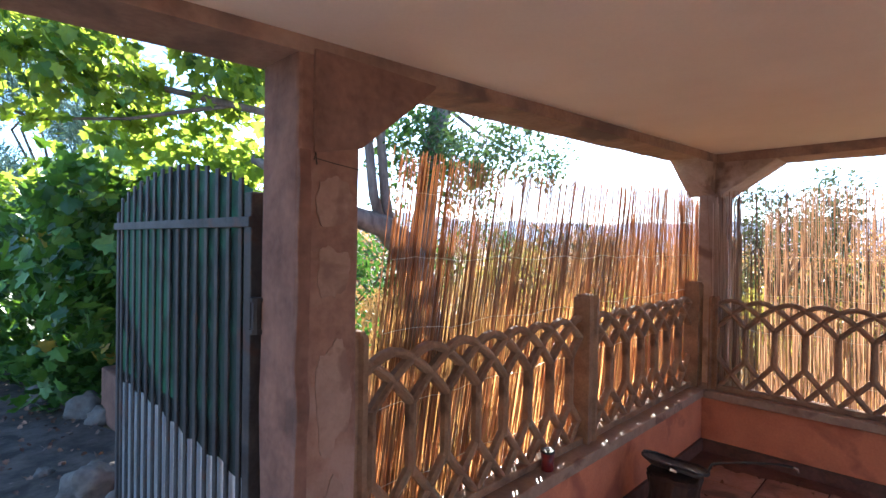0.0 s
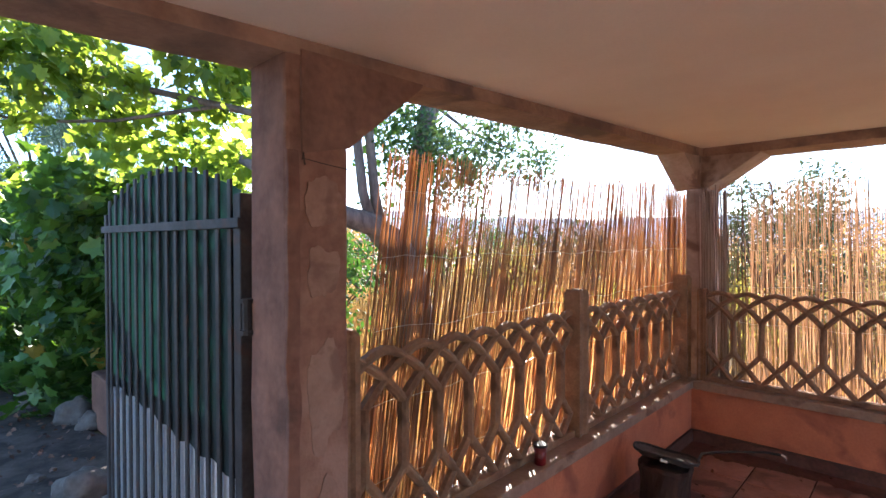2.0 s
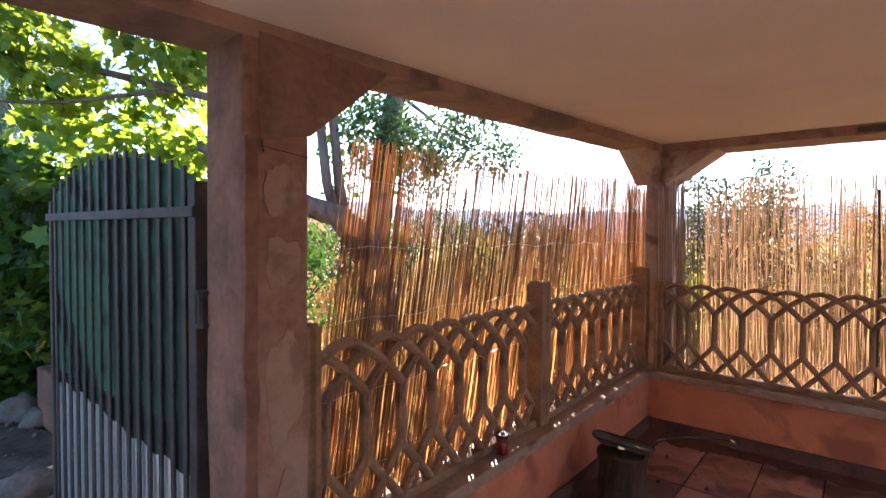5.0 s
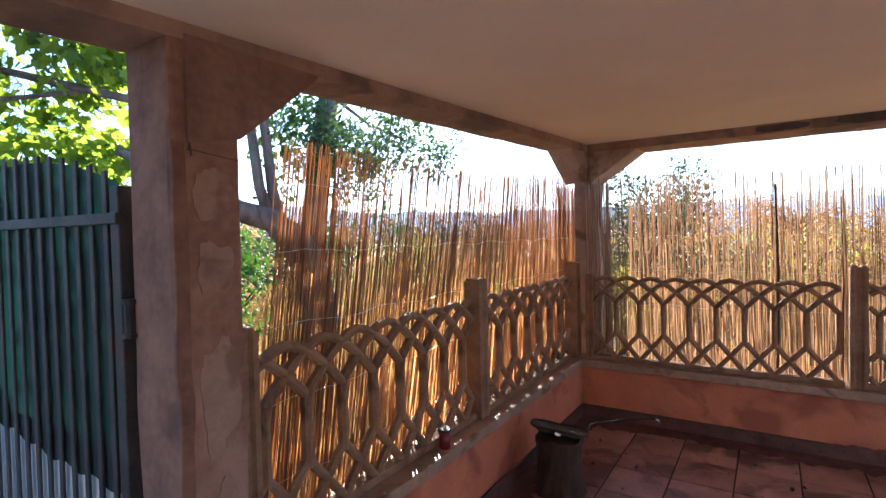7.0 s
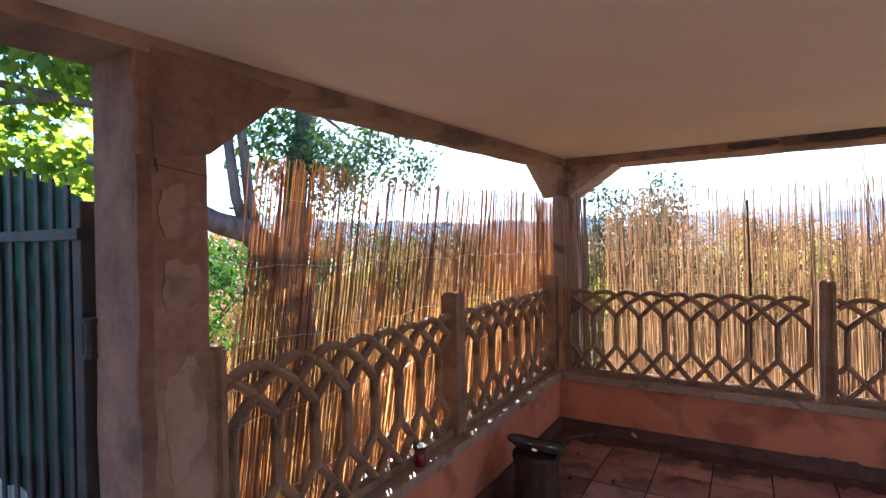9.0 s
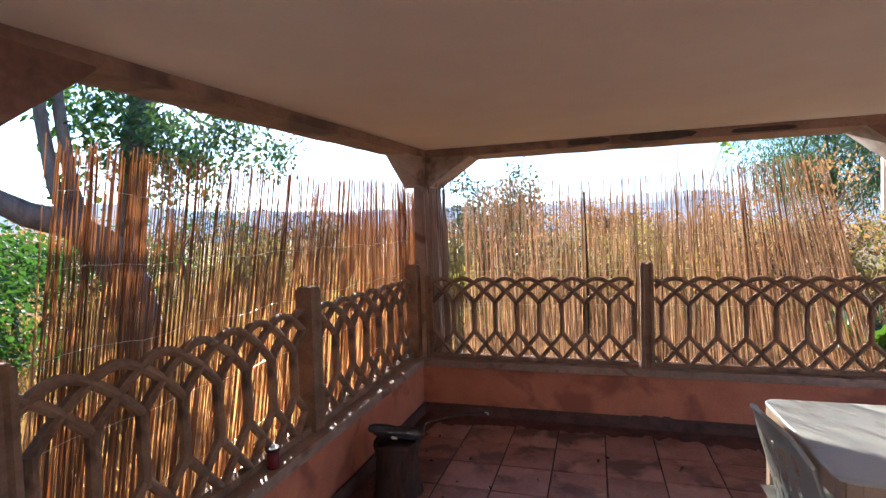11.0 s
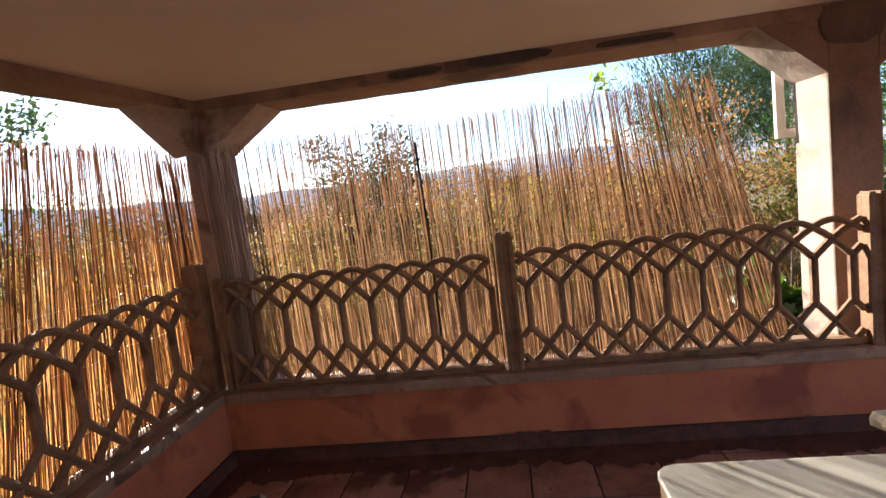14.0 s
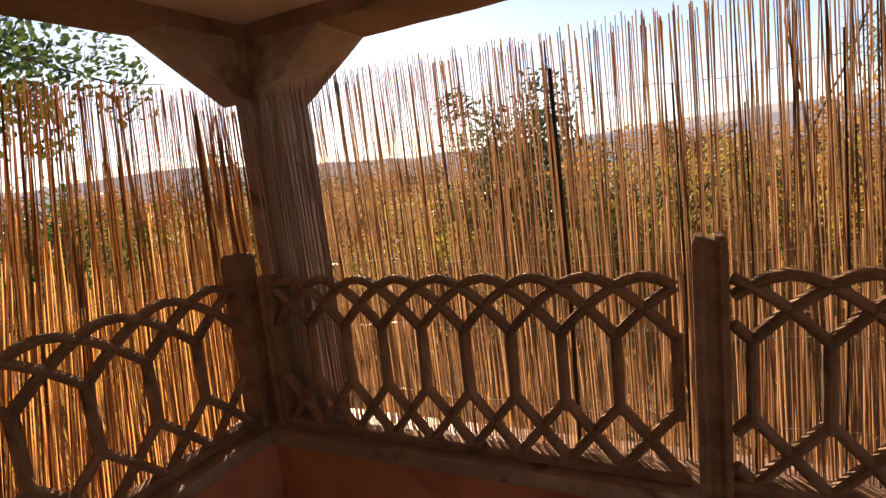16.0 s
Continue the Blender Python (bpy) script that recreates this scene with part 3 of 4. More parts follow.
post(5.0, 1.385, 0.755, 0, SLOT, 0.098)
post(5.012, 1.245, 0.66, -90, SLOT, 0.062)
post(5.0, -0.42, 0.755, -90, SLOT)
post(5.0, -2.235, 0.755, -90, SLOT)
post(5.0, -4.06, 0.755, -90, SLOT)


# ---- reed screens ----
rng = random.Random(4)


def add_cane(bm, points, radii):
    """A split cane: a half-round strip, its hollow side towards -y."""
    rows = [[bm.verts.new((x + r * math.cos(a), y + r * math.sin(a), z)) for a in (math.pi * k / 5 for k in range(6))] for (x, y, z), r in zip(points, radii)]
    for a, b in zip(rows, rows[1:]):
        for k in range(5):
            bm.faces.new((a[k], a[k + 1], b[k + 1], b[k]))


def reed_meshes(count, mat):
    made = []
    for i in range(count):
        bend, bow = rng.uniform(-0.012, 0.012), rng.uniform(-0.01, 0.01)
        bm = bmesh.new()
        add_cane(bm, [(bend * math.sin(math.pi * t), bow * math.sin(math.pi * t * 1.6), t) for t in (0, 0.3, 0.62, 0.64, 1.0)], [0.0047, 0.0046, 0.0040, 0.0047, 0.0032])
        made.append(mesh_of(bm, mat, True))
    return made


REEDS = {"straw": reed_meshes(12, REED), "red": reed_meshes(12, REED_RED)}


def reed_screen(label, length, m, top_at, lean_at, step, thin, short, sort):
    """Reeds side by side along +x from 0, wired together; top_at and lean_at give height and lean along it."""
    screen = thing("reed_screen", label, "reed fence", m)
    x = 0.0
    while x < length:
        high = top_at(x) * rng.uniform(0.975, 1.01)
        if rng.random() < 0.06:
            high *= rng.uniform(0.75, 0.95)
        thick = rng.uniform(0.44, 0.66)
        part("reed", rng.choice(REEDS[sort]), REED, screen).matrix_basis = (
            pose(x + rng.uniform(-0.0015, 0.0015), rng.uniform(-0.008, 0.008), 0, 0, lean_at(x) + (rng.gauss(0, 0.38) if rng.random() < 0.9 else rng.gauss(0, 1.8)), 0)
            @ pose(0, 0, 0, 0, 0, rng.uniform(-35, 35)) @ Matrix.Diagonal((thick, thick, high, 1)))
        x += step * rng.uniform(0.88, 1.12)
    for tall, many, sorts, note in ((True, length * thin, (REED_THIN, REED_RED_THIN), "thin tall reeds between the thicker ones"),
                                    (False, length * short, (REED_REST, REED_RED_REST), "shorter broken reeds between the tall ones")):
        bm = bmesh.new()
        for i in range(int(many)):
            x = length * ((i + rng.random()) / int(many)) ** (1.2 if sort == "red" else 1.0)
            high = top_at(x) * (rng.uniform(0.965, 1.015) if tall else rng.uniform(0.34, 0.72))
            slope = math.tan(radians(lean_at(x) + rng.gauss(0, 1.1)))
            y = rng.uniform(0.004, 0.018) + (0 if tall else 0.02)
            r = rng.uniform(0.0015, 0.0026)
            add_cane(bm, [(x + slope * high * t, y + 0.006 * math.sin(3 * t + x * 40), high * t) for t in (0, 0.5, 1)], [r, r, r * 0.8])
        tagged(part("reeds", bm, sorts[0] if sort == "straw" else sorts[1], screen, note, smooth=True), kind="stuff")
    for z in (0.16, 0.44, 0.70, 0.96, 1.2):
        pts = [(i * length / 60 + math.tan(radians(lean_at(i * length / 60))) * z, -0.014 + 0.004 * (i % 2), z + 0.008 * math.sin(i * 0.7) + rng.uniform(-0.003, 0.003)) for i in range(61)]
        part("wire", tube(pts, 0.0012, 4), WIRE, screen, "thin tie wire")
    return screen


def reed_end(screen, x0, x1, y0, y1, high, count, mat):
    """The crowded last reeds of a screen, bunched where it is tied to the column."""
    bm = bmesh.new()
    for i in range(count):
        x, y, r = rng.uniform(x0, x1), rng.uniform(y0, y1), rng.uniform(0.0018, 0.0034)
        h = high * rng.uniform(0.96, 1.0)
        tilt, bow = rng.gauss(0.012, 0.012), rng.uniform(-0.012, 0.012)
        add_cane(bm, [(x + (tilt - 0.02) * h * t + bow * math.sin(3 * t), y, h * t) for t in (0, 0.33, 0.66, 1)], [r, r, r, r * 0.8])
    tagged(part("reeds", bm, mat, screen, "crowded reeds bunched at the end of the screen", smooth=True), kind="stuff")


north = reed_screen("tall reddish reed screen leaning behind the balustrade", 3.10, pose(2.03, 1.470, Z_LEDGE), lambda x: 1.352 + 0.038 * x, lambda x: 7.4 - 0.45 * x - 0.40 * x * x + 6.0 * math.sin(math.pi * min(1.0, x / 2.6)), 0.0106, 125, 120, "red")
reed_end(north, 2.93, 3.38, -0.004, 0.024, 1.42, 85, REED_RED_THIN)
east = reed_screen("tall straw-coloured reed screen behind the balustrade", 3.16, pose(5.115, 1.265, Z_LEDGE, 0, 0, -90), lambda x: 1.425 + 0.012 * math.sin(3 * x) + 0.05 * max(0.0, x - 2.1),
                   lambda x: -1.0 if x < 1.8 else -1.0 - 12.0 * ((x - 1.8) / 1.35) ** 1.5, 0.0107, 92, 66, "straw")
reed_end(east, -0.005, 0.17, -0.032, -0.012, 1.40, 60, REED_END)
for x, z0, z1, r in ((1.27, 0.03, 1.305, 0.0085), (1.62, 0.03, 1.2, 0.004), (1.80, 0.0, 1.12, 0.003), (2.02, 0.0, 1.27, 0.0035)):
    part("stake", tube([(x, -0.02, z0), (x + 0.004, -0.02, (z0 + z1) / 2), (x - 0.012, -0.02, z1)], [r, r, r * 0.8], 6), REED_DARK, east, "dark upright stake")


# ---- gate ----
def gate():
    """An outward-standing iron gate: bars with an arched top, two rails, a shade net over them and a sheet below."""
    length = 1.30
    top = thing("garden_gate", "open grey iron bar gate with green shade net", "gate", pose(1.70, 1.53, -0.06, 0, 0, 92.5))
    crest = lambda x: 1.70 + 0.115 * (1 - ((x - length / 2) / (length / 2)) ** 2)
    part("stile", box((0.0, -0.022, 0.0), (0.045, 0.022, 1.68), 0.004), IRON, top)
    part("stile", box((length - 0.03, -0.018, 0.02), (length, 0.018, 1.66), 0.004), IRON, top)
    for z in (0.10, 1.575):
        part("rail", box((0.0, 0.014, z), (length, 0.030, z + 0.032), 0.003), IRON, top)
    n = 15
    for k in range(n):
        x = 0.085 + k * (length - 0.15) / (n - 1)
        part("bar", box((x - 0.0125, 0.007, 0.06), (x + 0.0125, 0.016, crest(x)), 0.003), IRON, top)
    part("sheet", box((0.05, -0.006, 0.10), (length - 0.035, -0.002, 0.93), 0.0), SHEET, top, "pale reflecting metal sheet")
    bm = bmesh.new()
    cols, rows = 60, 14
    grid = []
    for i in range(cols + 1):
        x = 0.03 + i * (length - 0.05) / cols
        low = 0.785 + 0.105 * x / length + 0.006 * math.sin(9 * x) + 0.010 * math.sin(34 * x)
        high = crest(x) - 0.02
        grid.append([bm.verts.new((x, 0.003 + 0.002 * math.sin(5 * x + 3 * j), low + (high - low) * j / rows)) for j in range(rows + 1)])
    for a, b in zip(grid, grid[1:]):
        for j in range(rows):
            bm.faces.new((a[j], b[j], b[j + 1], a[j + 1]))
    part("shade_net", bm, NET, top, "dark green shade netting with ragged edge")
    hinge = part("hinge", tube([(-0.022, 0.012, 1.27), (-0.022, 0.012, 1.36)], 0.017, 10), IRON, top)
    part("hinge_collar", tube([(-0.022, 0.012, 1.262), (-0.022, 0.012, 1.275)], 0.023, 10), IRON, hinge)
    part("hinge_collar", tube([(-0.022, 0.012, 1.355), (-0.022, 0.012, 1.368)], 0.023, 10), IRON, hinge)
    part("hinge", tube([(-0.022, 0.012, 0.30), (-0.022, 0.012, 0.39)], 0.017, 10), IRON, top)
    return top


gate()


# ---- table, slab, chair ----
def table():
    top = thing("plastic_table", "white garden table on a tan frame, top faintly cracked", "table", pose(3.115, -1.52, 0))
    hx, hy = 0.36, 0.79
    bm = bmesh.new()
    ring = lambda inset, z: [bm.verts.new((sx * (hx - inset - 0.05) + (0.05) * math.cos(a), sy * (hy - inset - 0.05) + 0.05 * math.sin(a), z))
                             for sx, sy, a0 in ((1, 1, 0), (-1, 1, 90), (-1, -1, 180), (1, -1, 270)) for a in (radians(a0 + d) for d in (0, 30, 60, 90))]
    rows = [ring(0.03, 0.734), ring(0.003, 0.734), ring(0.0, 0.737), ring(0.0, 0.744), ring(0.004, 0.749), ring(0.012, 0.75)]
    for a, b in zip(rows, rows[1:]):
        for k in range(16):
            bm.faces.new((a[k], a[(k + 1) % 16], b[(k + 1) % 16], b[k]))
    bm.faces.new(rows[-1])
    part("tabletop", bm, PLASTIC, top)
    for sy in (-1, 1):
        part("apron", box((-hx + 0.06, sy * (hy - 0.016) - 0.010, 0.668), (hx - 0.06, sy * (hy - 0.016) + 0.010, 0.7345), 0.003), APRON, top, "tan frame under the top")
    for sx in (-1, 1):
        part("apron", box((sx * (hx - 0.016) - 0.010, -hy + 0.06, 0.668), (sx * (hx - 0.016) + 0.010, hy - 0.06, 0.7345), 0.003), APRON, top, "tan frame under the top")
    for sx in (-1, 1):
        for sy in (-1, 1, 0.02):
            if sy == 0.02 and sx == 1:
                continue
            cx, cy = sx * (hx - 0.047), sy * (hy - 0.047)
            bm = bmesh.new()
            lower = [bm.verts.new((cx + sx * 0.012 + a * 0.026, cy + (sy if abs(sy) == 1 else 0) * 0.012 + b * 0.026, 0.0)) for a, b in ((-1, -1), (1, -1), (1, 1), (-1, 1))]
            upper = [bm.verts.new((cx + a * 0.036, cy + b * 0.036, 0.7345)) for a, b in ((-1, -1), (1, -1), (1, 1), (-1, 1))]
            for k in range(4):
                bm.faces.new((lower[k], lower[(k + 1) % 4], upper[(k + 1) % 4], upper[k]))
            bm.faces.new(list(reversed(lower)))
            bm.faces.new(upper)
            bmesh.ops.bevel(bm, geom=[e for e in bm.edges if abs(e.verts[0].co.z - e.verts[1].co.z) > 0.3], offset=0.01, segments=2, affect="EDGES")
            part("leg", bm, APRON, top, "tan leg")
    return top


table()

crack = material("crack_dark", (0.10, 0.08, 0.06), (0.16, 0.13, 0.10), 20, 0.9, 0)
scrap = thing("table_debris", "torn scrap of dark and white foil on the table", "debris", pose(3.13, -1.10, 0.751, 0, 0, 20) @ Matrix.Scale(0.5, 4))
part("flake", prism([(-0.03, 0.0), (0.028, 0.0), (0.022, 0.035)], 0.004), BLACK, scrap, "black upright corner")
part("flake", box((-0.034, -0.02, 0.0), (0.024, 0.0, 0.004), 0.001), SASH, scrap, "white folded corner")
solid("dry_stalk", tube([(3.112, -1.205, 0.7525), (3.118, -1.245, 0.7528), (3.122, -1.29, 0.7525)], [0.0012, 0.0022, 0.001], 6), crack, "thin dark stalk lying on the plastic table", "stalk")

for pts in ([(2.93, -0.98), (2.96, -1.02), (2.985, -1.09), (3.03, -1.13), (3.05, -1.20)], [(3.24, -1.17), (3.27, -1.20), (3.33, -1.20), (3.38, -1.21)], [(2.80, -1.03), (2.86, -1.06), (2.93, -1.07)]):
    solid("hairline_crack", tube([(x, y, 0.7497) for x, y in pts], 0.0009, 4), crack, "dark hairline crack in the plastic tabletop", "crack", "structure")
bm = bmesh.new()
outline = [(3.60, -1.295), (3.68, -2.10), (2.78, -2.20), (2.80, -1.62), (2.98, -1.475), (3.18, -1.42), (3.42, -1.35)]
low = [bm.verts.new((x, y, 0.752)) for x, y in outline]
mid = [bm.verts.new((x + rng.uniform(-0.004, 0.004), y + rng.uniform(0.0, 0.006), 0.77)) for x, y in outline]
high = [bm.verts.new((x, y - 0.006, 0.788)) for x, y in outline]
n = len(outline)
for a, b in ((low, mid), (mid, high)):
    for k in range(n):
        bm.faces.new((a[k], b[k], b[(k + 1) % n], a[(k + 1) % n]))
bm.faces.new(low)
bm.faces.new(list(reversed(high)))
bmesh.ops.recalc_face_normals(bm, faces=bm.faces)
slab = solid("stone_slab", roughen(bm, 0.005, 25), SLAB, "grey stone slab with chipped pale edge on the table", "slab")
slab.data.materials.append(SLAB_EDGE)
for face in slab.data.polygons:
    if abs(face.normal.z) < 0.7:
        face.material_index = 1
solid("string", tube([(3.02, -1.62, 0.790), (3.08, -1.60, 0.792), (3.13, -1.66, 0.791), (3.20, -1.72, 0.792), (3.24, -1.84, 0.791), (3.34, -1.90, 0.791)], 0.003, 6), BLACK, "dark cord lying on the grey slab", "cord")


def chair():
    """A stacking plastic chair: slotted back, dished seat, bent legs, arms. It faces -y, with its back towards +y."""
    top = thing("plastic_chair", "white plastic stacking chair pushed under the table", "chair", pose(3.13, -0.915, 0, 0, 0, 4))
    wide = 0.235
    bm = bmesh.new()
    grid = []
    nx, nz = 30, 18
    def back(u, v):
        reach = wide * (0.86 + 0.14 * v) * (1 - 0.25 * max(0.0, v - 0.8) / 0.2)
        return Vector((u * reach, 0.20 + 0.10 * v - 0.07 * u * u, 0.40 + 0.41 * v - 0.045 * u * u * v))
    for i in range(nx + 1):
        grid.append([bm.verts.new(back(i / nx * 2 - 1, j / nz)) for j in range(nz + 1)])
    for i in range(nx):
        for j in range(nz):
            slot = (i + j // 4) % 3 == 1 and 2 <= j <= 15 and j % 4 != 3 and 2 < i < nx - 3
            if not slot:
                bm.faces.new((grid[i][j], grid[i + 1][j], grid[i + 1][j + 1], grid[i][j + 1]))
    bmesh.ops.solidify(bm, geom=list(bm.faces), thickness=0.006)
    part("backrest", bm, PLASTIC, top, "slotted backrest")
    part("back_rim", tube([back(-1, 0.1), back(-1, 0.5), back(-1, 0.85), back(-0.8, 1.0), back(-0.4, 1.02), back(0, 1.03), back(0.4, 1.02), back(0.8, 1.0), back(1, 0.85), back(1, 0.5), back(1, 0.1)],
                          [0.010] * 11, 8), PLASTIC, top)
    bm = bmesh.new()
    grid = []
    for i in range(17):
        row = []
        for j in range(15):
            u, v = i / 8 - 1, j / 14
            row.append(bm.verts.new((u * wide * (1.0 - 0.08 * (1 - v)), 0.21 - 0.44 * (1 - v), 0.415 + 0.02 * u * u + 0.012 * (1 - v) - (0.03 if j == 0 else 0))))
        grid.append(row)
    for i in range(16):
        for j in range(14):
            if not (j in (3, 5, 7, 9, 11) and 4 <= i <= 11):
                bm.faces.new((grid[i][j], grid[i + 1][j], grid[i + 1][j + 1], grid[i][j + 1]))
    bmesh.ops.solidify(bm, geom=list(bm.faces), thickness=0.006)
    part("seat", bm, PLASTIC, top, "slotted seat")
    for sx in (-1, 1):
        part("leg", tube([(sx * 0.22, -0.19, 0.42), (sx * 0.245, -0.22, 0.2), (sx * 0.262, -0.245, 0.0)], [0.026, 0.023, 0.017], 8), PLASTIC, top)
        part("leg", tube([(sx * 0.21, 0.150, 0.43), (sx * 0.222, 0.138, 0.2), (sx * 0.23, 0.13, 0.0)], [0.026, 0.023, 0.017], 8), PLASTIC, top)
        part("armrest", tube([(sx * 0.208, 0.185, 0.60), (sx * 0.25, 0.12, 0.625), (sx * 0.27, -0.05, 0.615), (sx * 0.262, -0.16, 0.575), (sx * 0.25, -0.19, 0.42)],
                             [0.012, 0.018, 0.021, 0.019, 0.018], 8), PLASTIC, top)
    return top


chair()

# ---- stump with the long pan, and the red glass ----
bm = bmesh.new()
stump_pts = [(3.735, 1.05, 0.0), (3.735, 1.05, 0.03), (3.737, 1.05, 0.08), (3.74, 1.05, 0.13), (3.74, 1.05, 0.18), (3.74, 1.05, 0.23), (3.74, 1.05, 0.29), (3.74, 1.05, 0.305)]
add_tube(bm, stump_pts, [0.145, 0.138, 0.130, 0.124, 0.122, 0.126, 0.136, 0.125], 44)
for v in bm.verts:
    v.co.x += 0.006 * math.sin(v.co.z * 26 + v.co.y * 60)
    v.co.z += (0.012 * noise.noise(v.co * 22) if v.co.z > 0.28 else 0)
for v in bm.verts:
    around = math.atan2(v.co.y - 1.05, v.co.x - 3.74)
    v.co.xy += Vector((math.cos(around), math.sin(around))) * (0.010 * noise.noise(Vector((around * 5, v.co.z * 5, 0))) + 0.007 * noise.noise(Vector((around * 14, v.co.z * 9, 4))))
stump = solid("charred_stump", roughen(bm, 0.012, 11), STUMP, "charred dark log stump standing on the tiles", "stump")
pan = thing("long_pan", "sooty flat pan with a long bent handle on the stump", "pan", pose(3.735, 1.05, 0.328, -8, 8, -70))
bm = bmesh.new()
rings = []
for r, z in ((0.0, 0.006), (0.11, 0.006), (0.142, 0.024), (0.148, 0.027), (0.146, 0.020), (0.115, 0.0), (0.0, 0.0)):
    if r == 0:
        rings.append([bm.verts.new((0, 0, z))])
    else:
        rings.append([bm.verts.new((1.08 * r * math.cos(a), r * math.sin(a) * 0.72, z + 0.006 * math.sin(3 * a))) for a in (2 * math.pi * k / 28 for k in range(28))])
for a, b in zip(rings, rings[1:]):
    for k in range(28):
        if len(a) == 1:
            bm.faces.new((a[0], b[k], b[(k + 1) % 28]))
        elif len(b) == 1:
            bm.faces.new((a[k], b[0], a[(k + 1) % 28]))
        else:
            bm.faces.new((a[k], b[k], b[(k + 1) % 28], a[(k + 1) % 28]))
bmesh.ops.recalc_face_normals(bm, faces=bm.faces)
part("bowl", bm, PAN, pan, smooth=True)
part("rim", tube([(0.158 * math.cos(a), 0.107 * math.sin(a), 0.027 + 0.006 * math.sin(3 * a) + 0.004 * noise.noise(Vector((a * 4, 0, 1)))) for a in (2 * math.pi * k / 40 for k in range(41))], 0.0075, 6), BLACK, pan, "thick sooty rim")
part("lug", roughen(box((-0.03, -0.122, 0.004), (0.01, -0.098, 0.022), 0.004), 0.006, 30), STEEL, pan, "bent shiny lug on the rim")
part("handle", tube([(0.15, 0.0, 0.026), (0.165, 0.0, 0.075), (0.21, 0.0, 0.095), (0.32, 0.01, 0.13), (0.44, 0.02, 0.16), (0.505, 0.02, 0.166)], [0.007, 0.006, 0.006, 0.0055, 0.006, 0.007], 8), BLACK, pan, "bent iron handle")
part("handle_tip", tube([(0.505, 0.02, 0.166), (0.522, 0.02, 0.162), (0.530, 0.02, 0.148)], [0.0075, 0.0085, 0.005], 8), STEEL, pan, "bright worn tip")

glass = thing("red_glass", "small red glass candle holder on the ledge", "glass", pose(2.985, 1.335, Z_LEDGE))
bm = bmesh.new()
profile = [(0.0, 0.0), (0.026, 0.0), (0.029, 0.006), (0.027, 0.03), (0.031, 0.085), (0.029, 0.085), (0.025, 0.03), (0.0, 0.012)]
rows = [[bm.verts.new((r * math.cos(a), r * math.sin(a), z)) for a in (2 * math.pi * k / 20 for k in range(20))] if r else [bm.verts.new((0, 0, z))] for r, z in profile]
for a, b in zip(rows, rows[1:]):
    for k in range(20):
        if len(a) == 1:
            bm.faces.new((a[0], b[(k + 1) % 20], b[k]))
        elif len(b) == 1:
            bm.faces.new((a[k], a[(k + 1) % 20], b[0]))
        else:
            bm.faces.new((a[k], a[(k + 1) % 20], b[(k + 1) % 20], b[k]))
part("cup", bm, RED, glass, smooth=True)
bm = bmesh.new()
add_tube(bm, [(0, 0, 0.083), (0, 0, 0.094)], 0.033, 20)
part("rim", bm, BLACK, glass, "dark tin rim")

# ---- loose sash hung outside the column ----
sash = thing("window_sash", "loose white window sash hung outside the column", "window", pose(5.535, -2.075, 1.545, 0, 0, -90))
for lo, hi in (((0, -0.018, 0), (0.46, 0.018, 0.05)), ((0, -0.018, 0.54), (0.46, 0.018, 0.585))):
    part("sash_rail", box(lo, hi, 0.003), SASH, sash)
for lo, hi in (((0, -0.017, 0.05), (0.05, 0.017, 0.54)), ((0.41, -0.017, 0.05), (0.46, 0.017, 0.54))):
    part("sash_stile", box(lo, hi, 0.003), SASH, sash)
part("pane", box((0.05, -0.003, 0.05), (0.41, 0.003, 0.54)), GLASS, sash, "clear glass pane").visible_shadow = False
part("hook", tube([(0.2, 0, 0.585), (0.2, 0.0, 0.61), (0.2, -0.06, 0.615)], 0.004, 6), STEEL, sash)


# ---- ground and distance ----
bm = bmesh.new()
bmesh.ops.create_grid(bm, x_segments=60, y_segments=60, size=1.0)
for v in bm.verts:
    far = max(abs(v.co.x), abs(v.co.y))
    v.co.xy *= 4 + 900 * far ** 3
    d = math.hypot(v.co.x - 2.5, v.co.y)
    v.co.z = -0.13 + (0.10 * noise.noise(v.co * 0.15) * min(1.0, max(0.0, (d - 9) / 10)))
solid("ground", bm, GROUND, "dry tufted meadow ground", "ground", "structure", smooth=True)
bm = bmesh.new()
rows = []
for i in range(40):
    y = 1.55 + i * 0.45
    left = -3.2 - 0.02 * i + 0.12 * math.sin(i * 0.9)
    right = 2.3 - 0.028 * i + 0.10 * math.sin(i * 1.3)
    rows.append([bm.verts.new((left + (right - left) * k / 24, y, -0.100 + 0.010 * noise.noise(Vector((k * 0.5, y * 1.4, 0))))) for k in range(25)])
for a, b in zip(rows, rows[1:]):
    for k in range(24):
        bm.faces.new((a[k], a[k + 1], b[k + 1], b[k]))
solid("yard", bm, DIRT, "dark trodden earth yard with litter", "ground", "structure", smooth=True)
bm = bmesh.new()
rows = []
for i in range(40):
    y = 1.6 + i * 0.42
    left, right = -2.3 + 0.03 * i + 0.05 * math.sin(i), 0.98 - 0.004 * i + 0.07 * math.sin(i * 0.6) + 0.16 * noise.noise(Vector((0, i * 0.8, 7)))
    rows.append([bm.verts.new((left + (right - left) * k / 20, y, -0.072 + 0.006 * noise.noise(Vector((k * 0.5, y * 1.4, 3))))) for k in range(21)])
for a, b in zip(rows, rows[1:]):
    for k in range(20):
        bm.faces.new((a[k], a[k + 1], b[k + 1], b[k]))
solid("track", bm, TRACK, "pale grey compacted track", "road", "structure", smooth=True)

bm = bmesh.new()
bmesh.ops.create_grid(bm, x_segments=30, y_segments=30, size=1.0)
